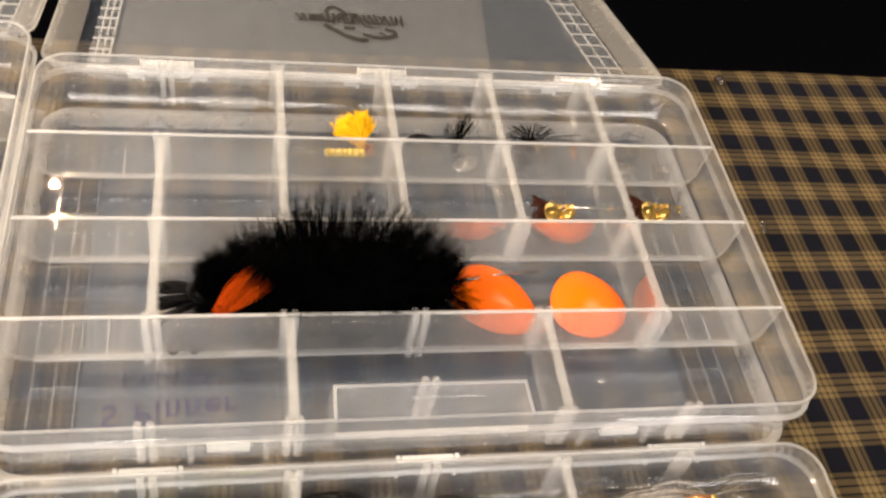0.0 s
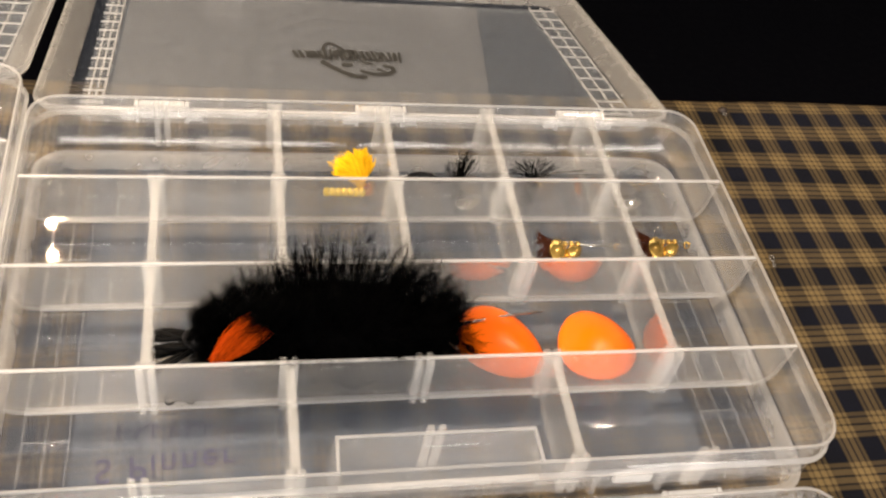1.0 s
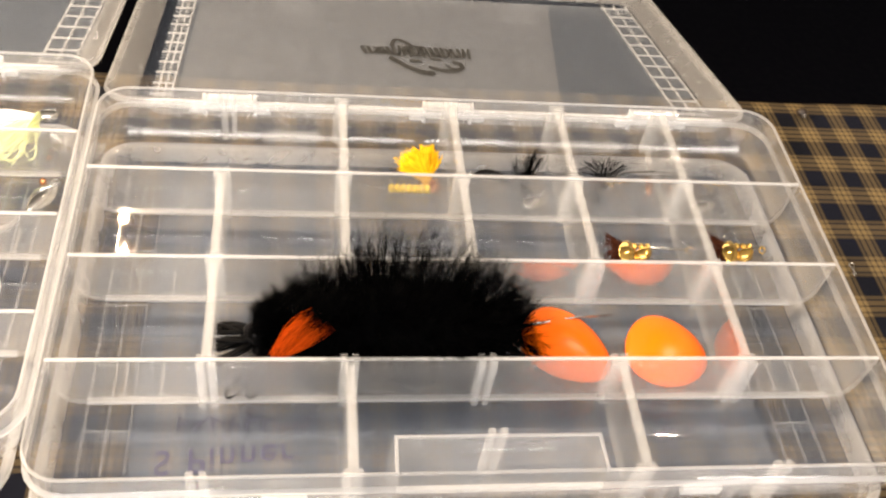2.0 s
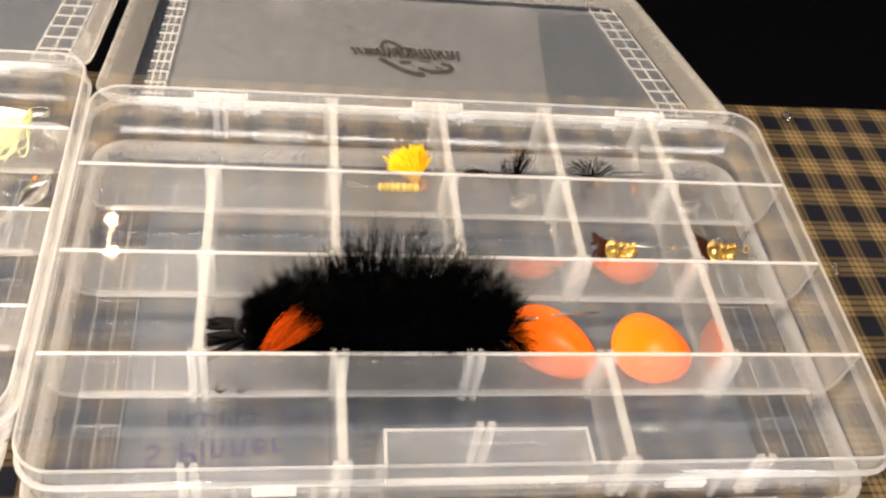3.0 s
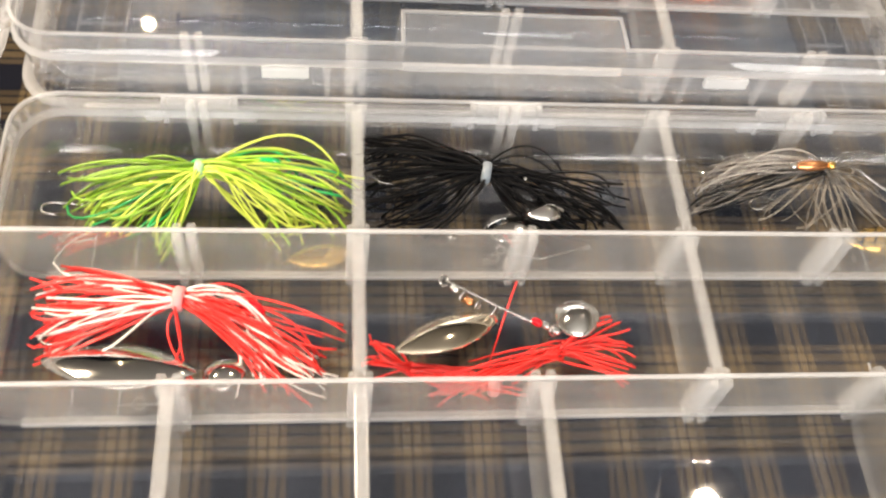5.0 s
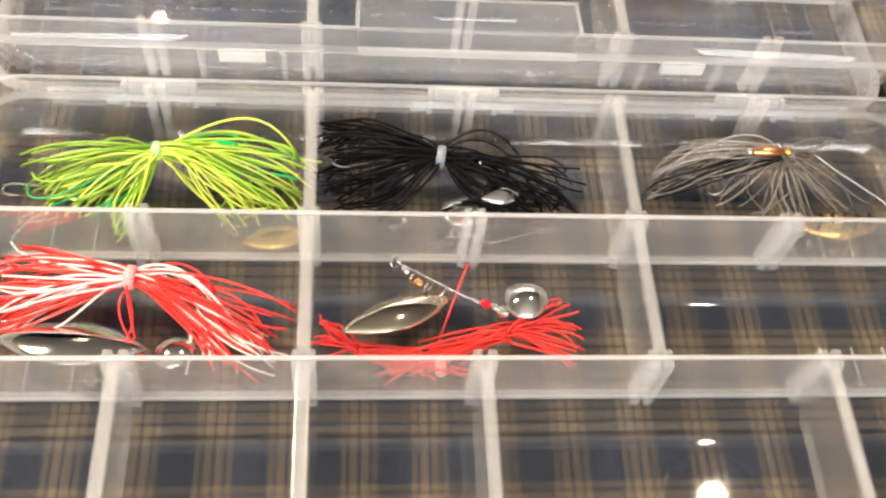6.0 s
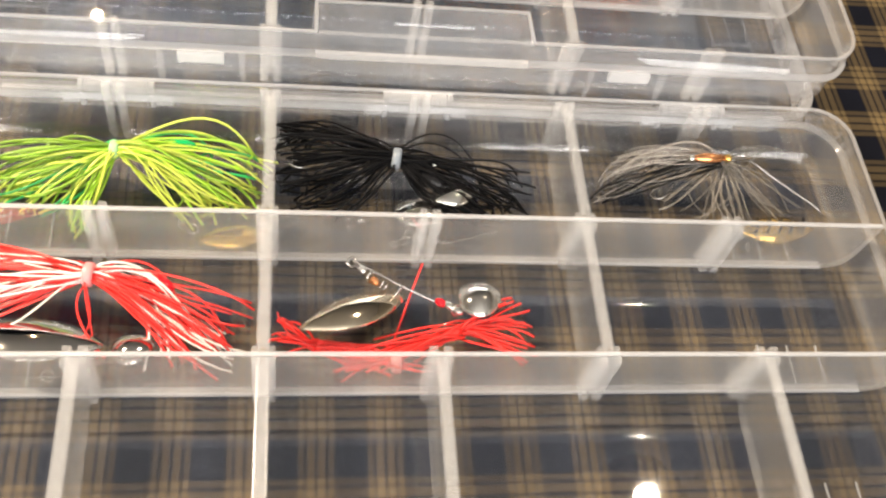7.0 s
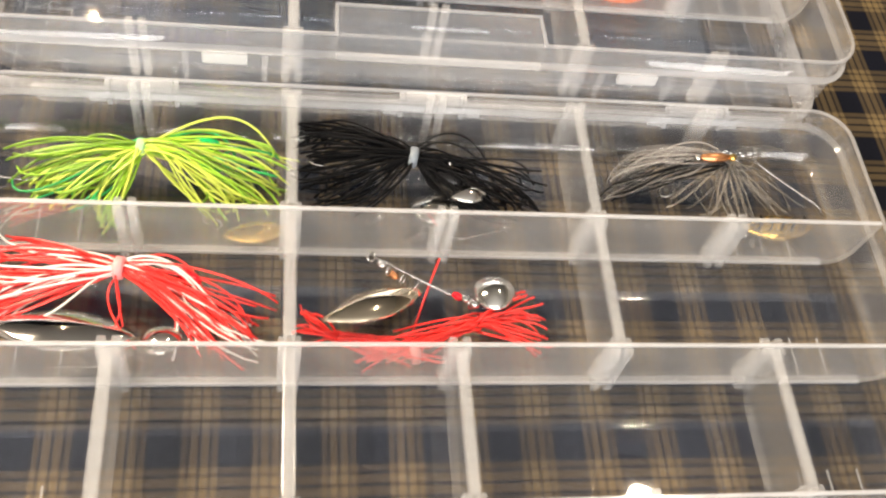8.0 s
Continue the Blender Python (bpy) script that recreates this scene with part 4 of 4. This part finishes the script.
for _ in range(26):
    a = Vector((0.0150, -0.0310, 0.0220)) + Vector((0, rng.gauss(0, 0.002), rng.gauss(0, 0.003)))
    d = a + Vector((rng.uniform(0.006, 0.017), -0.008 - rng.random() * 0.003, rng.uniform(-0.007, 0.001)))
    tube(bm, bezier(a, a.lerp(d, 0.3) + Vector((0, -0.003, 0.002)), a.lerp(d, 0.7) + Vector((0, -0.002, 0.002)), d, 6), 0.00022, 3, 0, lambda t: 1 - 0.7 * t, False)
part("front_fur", bm, FUR, mb, "black wisps over the blade", True)


def tuft(parent, name, mat, root, tips, count, radius, arch=0.002, spread=0.0015, label=""):
    bm = bmesh.new()
    fan(bm, root, tips, count, arch, radius, spread, 0.0, 0.0022)
    return part(name, bm, mat, parent, label, True)


yl = lure("marabou_jig", FRAME_A, "yellow marabou spinner with a ribbed yellow body")
tuft(yl, "feather", YELLOW_FUR, (-0.0130, 0.0760, 0.006), [(-0.0270, 0.0790, 0.009), (-0.0245, 0.0860, 0.012), (-0.0180, 0.0900, 0.0135), (-0.0105, 0.0915, 0.0135), (-0.0070, 0.0850, 0.011)], 620, 0.00026, 0.004, 0.0018, "fluffy yellow marabou")
bm = bmesh.new()
for k in range(7):
    ball(bm, (-0.0315 + 0.0031 * k, 0, 0), 0.0025, 0.75, 1, 1)
part("body", bm, YELLOW_PAINT, yl, "ribbed yellow body").matrix_local = pose(0, 0.0712, 0.0048)
wire(yl, [(-0.048, 0.0725, 0.004), (-0.030, 0.0712, 0.0048), (-0.008, 0.0715, 0.0048), (-0.002, 0.0745, 0.005)], STEEL, 0.0004, "shaft")
blade(yl, COPPER, pose(-0.0090, 0.0740, 0.0050, 10, 0, 70), 0.011, 0.007, 0.0018)
hook(yl, (-0.040, 0.0725, 0.004), (-0.0470, 0.0740, 0.005), 0.005)

d1 = lure("small_spinner", FRAME_A, "small black ribbed spinner lure with a nickel ring")
bm = bmesh.new()
pts = bezier((0.0120, 0.0785, 0.007), (0.017, 0.0815, 0.009), (0.024, 0.0810, 0.009), (0.0300, 0.0770, 0.006), 14)
tube(bm, pts, 0.0021, 8, 0, lambda t: 0.45 + 0.7 * math.sin(math.pi * (0.15 + 0.7 * t)) + 0.12 * math.sin(40 * t))
part("body", bm, DARK_PAINT, d1, "", True)
link_ring(d1, (0.0112, 0.0790, 0.008), 0.0018, (60, 20, 0), "ring", NICKEL)
link_ring(d1, (0.0090, 0.0770, 0.006), 0.0016, (30, 50, 0), "ring", NICKEL)

d2 = lure("feather_jig", FRAME_A, "small black feather jig standing in its compartment")
tuft(d2, "feather", FUR, (0.0385, 0.0740, 0.005), [(0.0330, 0.0850, 0.010), (0.0390, 0.0870, 0.011), (0.0440, 0.0910, 0.014), (0.0480, 0.0930, 0.016), (0.0500, 0.0870, 0.011)], 84, 0.00018, 0.003, 0.0018, "black feather fibres")
bead(d2, (0.0400, 0.0700, 0.0048), 0.0026, DARK_PAINT, "head", 1.4, 1, 1)
blade(d2, NICKEL, pose(0.0440, 0.0650, 0.0048, 10, 5, 30), 0.018, 0.009, 0.002)
hook(d2, (0.041, 0.074, 0.006), (0.0430, 0.0850, 0.012), 0.005)

d3 = lure("feather_jig", FRAME_A, "black feather jig with splayed fibres and a long shaft")
tuft(d3, "feather", FUR, (0.0825, 0.0790, 0.006), [(0.0690, 0.0850, 0.008), (0.0750, 0.0880, 0.011), (0.0850, 0.0890, 0.013), (0.0960, 0.0880, 0.011), (0.1000, 0.0850, 0.009)], 50, 0.00022, 0.004, 0.0012, "black feather fibres")
bead(d3, (0.0825, 0.0770, 0.0055), 0.0024, DARK_PAINT, "head", 1.3, 1, 1)
wire(d3, [(0.0830, 0.0800, 0.006), (0.0950, 0.0850, 0.007), (0.1140, 0.0870, 0.007)], STEEL, 0.00055, "shaft")
blade(d3, COPPER, pose(0.1080, 0.0760, 0.0060, 40, 0, 80), 0.014, 0.006, 0.002)
tuft(d3, "tail", BLACK, (0.0780, 0.0740, 0.005), [(0.0760, 0.0640, 0.004), (0.0790, 0.0620, 0.004)], 12, 0.0003, 0.001, 0.001)

d4 = lure("small_spinner", FRAME_A, "small dark spinner with a nickel blade")
wire(d4, [(0.1270, 0.0690, 0.005), (0.1380, 0.0690, 0.005), (0.1470, 0.0730, 0.0055)], DARK_PAINT, 0.0006, "shaft")
bead(d4, (0.1300, 0.0690, 0.0050), 0.0016, DARK_PAINT, "body", 1.8, 1, 1)
blade(d4, NICKEL, pose(0.1370, 0.0640, 0.0045, 8, 0, 20), 0.014, 0.008, 0.002)


def gold_spinner(x, y, flip, tail, label):
    ob = lure("inline_spinner", FRAME_A, label)
    blade(ob, GOLD, pose(x, y, 0.0075, 30, 0, 70), 0.0165, 0.0120, 0.0034)
    blade(ob, GOLD, pose(x + 0.0085, y - 0.0005, 0.0065, 40, -20, 30), 0.0100, 0.0075, 0.0026, 0.0, "clevis")
    for k in range(3):
        bead(ob, (x + 0.004 + 0.0034 * k, y + 0.0035, 0.0085), 0.0016, GOLD)
    wire(ob, [(x - 0.012, y + 0.006, 0.008), (x, y + 0.0042, 0.0085), (x + 0.020, y + 0.0032, 0.0075), (x + flip, y + 0.0025, 0.007)], STEEL, 0.00055, "shaft")
    link_ring(ob, (x + flip, y + 0.0025, 0.007), 0.0017, (50, 0, 0), "ring", GOLD)
    tuft(ob, "tail", tail, (x - 0.003, y + 0.004, 0.008), [(x - 0.0100, y + 0.0120, 0.009), (x - 0.0100, y - 0.004, 0.004), (x - 0.0060, y - 0.010, 0.004)], 70, 0.0003, 0.001, 0.0012, "dark brown hair tail")
    hook(ob, (x - 0.005, y + 0.003, 0.006), (x - 0.0085, y - 0.003, 0.004), 0.005, GOLD)
    return ob


BROWN_HAIR = strand_mat("dark_brown_hair", (0.055, 0.018, 0.010), 0.6, 0.4)
gold_spinner(0.0850, 0.0270, 0.0330, BROWN_HAIR, "gold-bladed inline spinner with a dark brown hair tail")
gold_spinner(0.1400, 0.0280, 0.0180, BROWN_HAIR, "short gold-bladed inline spinner with brown hair")

# ---------------------------------------------------------------- lures in the box beside
pj = lure("skirted_jig", FRAME_C, "pale chartreuse and white skirted jig with a nickel head")
K = (0.1500, 0.0840, 0.012)
skirt(pj, PALE, [dict(knot=K, ends=[(0.120, 0.070, 0.005), (0.132, 0.062, 0.004), (0.142, 0.060, 0.004)], count=50, arch=0.003, radius=0.0006)], "skirt", "pale chartreuse strands")
skirt(pj, WHITE, [dict(knot=K, ends=[(0.120, 0.088, 0.006), (0.118, 0.076, 0.005)], count=26, arch=0.004, radius=0.0006)], "skirt", "white strands")
bead(pj, (0.1540, 0.0870, 0.0120), 0.0036, NICKEL, "head", 1.7, 1, 0.9, 15)
hook(pj, (0.148, 0.084, 0.011), (0.135, 0.086, 0.010), 0.006)
sp = lure("casting_spoon", FRAME_C, "small nickel casting spoon with a copper edge")
blade(sp, NICKEL, pose(0.1600, 0.0340, 0.0070, 20, 0, 60), 0.022, 0.010, 0.0030, 0.8)
link_ring(sp, (0.1640, 0.0440, 0.0060), 0.0020, (40, 0, 0))
bead(sp, (0.1580, 0.0450, 0.0060), 0.0018, COPPER)
# white curl added in place of a pale reflection in this box
wl = lure("white_curl", FRAME_C, "white curl standing in for a pale reflection")
bm = bmesh.new()
tube(bm, bezier((0.120, -0.010, 0.006), (0.135, -0.004, 0.010), (0.155, -0.012, 0.009), (0.150, -0.028, 0.005), 16), 0.0032, 8, 0, lambda t: 1.0 - 0.75 * t)
part("body", bm, WHITE, wl, "", True)

# ---------------------------------------------------------------- printing and writing on the lids


def lid_of(box):
    return [o for o in box.children if o.name.startswith("lid")][0]


ZP = -LID_H + 0.0026


def flat_stroke(bm, pts, width):
    for (xa, ya), (xb, yb) in zip(pts, pts[1:]):
        d = Vector((xb - xa, yb - ya, 0))
        s = Vector((-d.y, d.x, 0)).normalized() * width / 2
        a, b = Vector((xa, ya, 0)) - d * 0.06, Vector((xb, yb, 0)) + d * 0.06
        lo = [bm.verts.new(p) for p in (a - s, b - s, b + s, a + s)]
        hi = [bm.verts.new(p + Vector((0, 0, 0.0002))) for p in (a - s, b - s, b + s, a + s)]
        bm.faces.new(hi)
        bm.faces.new(lo[::-1])
        for k in range(4):
            bm.faces.new((lo[k], lo[(k + 1) % 4], hi[(k + 1) % 4], hi[k]))


def logo(box):
    bm = bmesh.new()
    r = random.Random(5)
    x = -0.0400
    while x < 0.0290:
        w = r.uniform(0.0013, 0.0024)
        h = r.uniform(0.0075, 0.0098) if x > -0.022 else 0.0062
        lean = -0.0022 if x < -0.022 else r.uniform(-0.0030, 0.0012)
        flat_stroke(bm, [(x - lean / 2, 0.0790 - h / 2), (x + lean / 2, 0.0790 + h / 2)], w)
        if r.random() < 0.6:
            flat_stroke(bm, [(x - 0.0010, 0.0790 + r.choice((-0.4, 0.0, 0.4)) * h), (x + 0.0030, 0.0790 + r.choice((-0.4, 0.0, 0.4)) * h)], 0.0013)
        x += w + r.uniform(0.0008, 0.0018)
    arc = [(-0.0225 + 0.0020 * k, 0.0835 + 0.0070 * math.sin(math.pi * min(1.0, k / 7) ** 0.7)) for k in range(11)]
    flat_stroke(bm, arc, 0.0024)
    sweep = [(-0.0245 + 0.0032 * k, 0.0725 - 0.0135 * math.sin(math.pi * min(1.0, k / 9.0) * 0.62)) for k in range(9)]
    flat_stroke(bm, sweep, 0.0034)
    flat_stroke(bm, [(-0.0010, 0.0645), (0.006, 0.0618), (0.014, 0.0622), (0.0195, 0.0650), (0.0190, 0.0685), (0.0140, 0.0700)], 0.0026)
    flat_stroke(bm, [(0.0095, 0.0668), (0.0140, 0.0635)], 0.0018)
    flat_stroke(bm, [(0.0010, 0.0722), (0.0070, 0.0718)], 0.0014)
    flat_stroke(bm, [(-0.012, 0.0698), (-0.006, 0.0700)], 0.0026)
    ob = part("printed_logo", bm, PRINT, lid_of(box), "dark grey printed emblem")
    ob.matrix_local = pose(0, -0.0264, ZP) @ Matrix.Diagonal((1, 1.6, 1, 1))


logo(box_a)
logo(box_c)


# sheet painting a reflection on the lid; slanted edge fits the camera's view
def label_film(box):
    bm = bmesh.new()
    corners = [(-0.1450, 0.018), (0.069, 0.018), (0.098, 0.198), (-0.1450, 0.198)]
    lo = [bm.verts.new((x, y, -LID_H + 0.0022)) for x, y in corners]
    hi = [bm.verts.new((x, y, -LID_H + 0.0024)) for x, y in corners]
    bm.faces.new(lo[::-1])
    bm.faces.new(hi)
    for k in range(4):
        bm.faces.new((lo[k], lo[(k + 1) % 4], hi[(k + 1) % 4], hi[k]))
    part("label_film", bm, PLASTIC_REFLECTION, lid_of(box), "pale sheet painted in as a reflection on the lid panel")


label_film(box_a)
label_film(box_c)


def handwriting(box):
    data = bpy.data.curves.new("handwriting", "FONT")
    data.body, data.size, data.space_character, data.offset = "S Pinner", 0.0165, 1.12, 0.00010
    data.extrude = 0.0001
    data.materials.append(INK)
    ob = new("handwriting", data)
    ob.parent = lid_of(box)
    ob.matrix_local = pose(-0.1370, 0.0400, ZP, 0, 0, 3) @ Matrix.Diagonal((0.92, -1, 1, 1))
    tagged(ob, "faint violet marker writing")
    bm = bmesh.new()
    r = random.Random(3)
    for k in range(6):
        x = -0.1280 + 0.0070 * k
        flat_stroke(bm, [(x, 0.0430), (x + r.uniform(-0.001, 0.002), 0.0430 + r.uniform(0.005, 0.0085))], 0.0013)
        flat_stroke(bm, [(x - 0.001, 0.0440 + r.uniform(0, 0.006)), (x + 0.0045, 0.0440 + r.uniform(0, 0.006))], 0.0010)
    part("marker_stroke", bm, INK, lid_of(box), "faint violet marker strokes").matrix_local = pose(0, 0.0065, ZP)


handwriting(box_b)

# ---------------------------------------------------------------- unseen pendants added round the inferred lamps


def pendant(place, r):
    ob = tagged(empty("pendant_lamp", pose(*place)), "small warm pendant lamp, unseen and added", "lamp")
    bm = bmesh.new()
    rings = [ring_points(-a, a, -a, a, a * 0.999, z, 6) for a, z in ((r * 0.25, 0.14), (r * 0.7, 0.11), (r * 1.1, 0.02), (r * 1.05, 0.02), (r * 0.65, 0.105), (r * 0.2, 0.13))]
    loft(bm, rings, [0] * 7)
    part("shade", bm, WALL_PAINT, ob)
    bm = bmesh.new()
    tube(bm, [(0, 0, 0.14), (0, 0, 1.745 - place[2])], 0.003, 6)
    part("cord", bm, DARK_PAINT, ob)


pendant(LAMP_A, 0.09)
pendant(LAMP_B, 0.10)
pendant(LAMP_C, 0.09)

# ---------------------------------------------------------------- small things on the cloth
snap = tagged(empty("snap_swivel", pose(0.2266, 0.2697, 0.0012)), "tiny bright metal snap swivel lying on the cloth", "snap swivel")
bead(snap, (0, 0, 0.0008), 0.0009, NICKEL, "barrel", 1.0, 2.0, 1.0)
link_ring(snap, (0.0004, 0.0030, 0.0008), 0.0014, (20, 0, 0), "ring", NICKEL)
link_ring(snap, (-0.0003, -0.0030, 0.0008), 0.0012, (10, 20, 0), "ring", NICKEL)
clip = tagged(empty("cloth_weight", pose(0.2440, 0.4040, 0.0012)), "small dark brown ball weight with a bright eyelet, on the cloth", "weight")
bead(clip, (0, 0, 0.0026), 0.0029, plain("dark_brown_lead", (0.02, 0.012, 0.008), 0.5), "ball", 1.3, 1.0, 0.9)
link_ring(clip, (0.0005, -0.0034, 0.0022), 0.0011, (40, 0, 0), "eyelet", NICKEL)
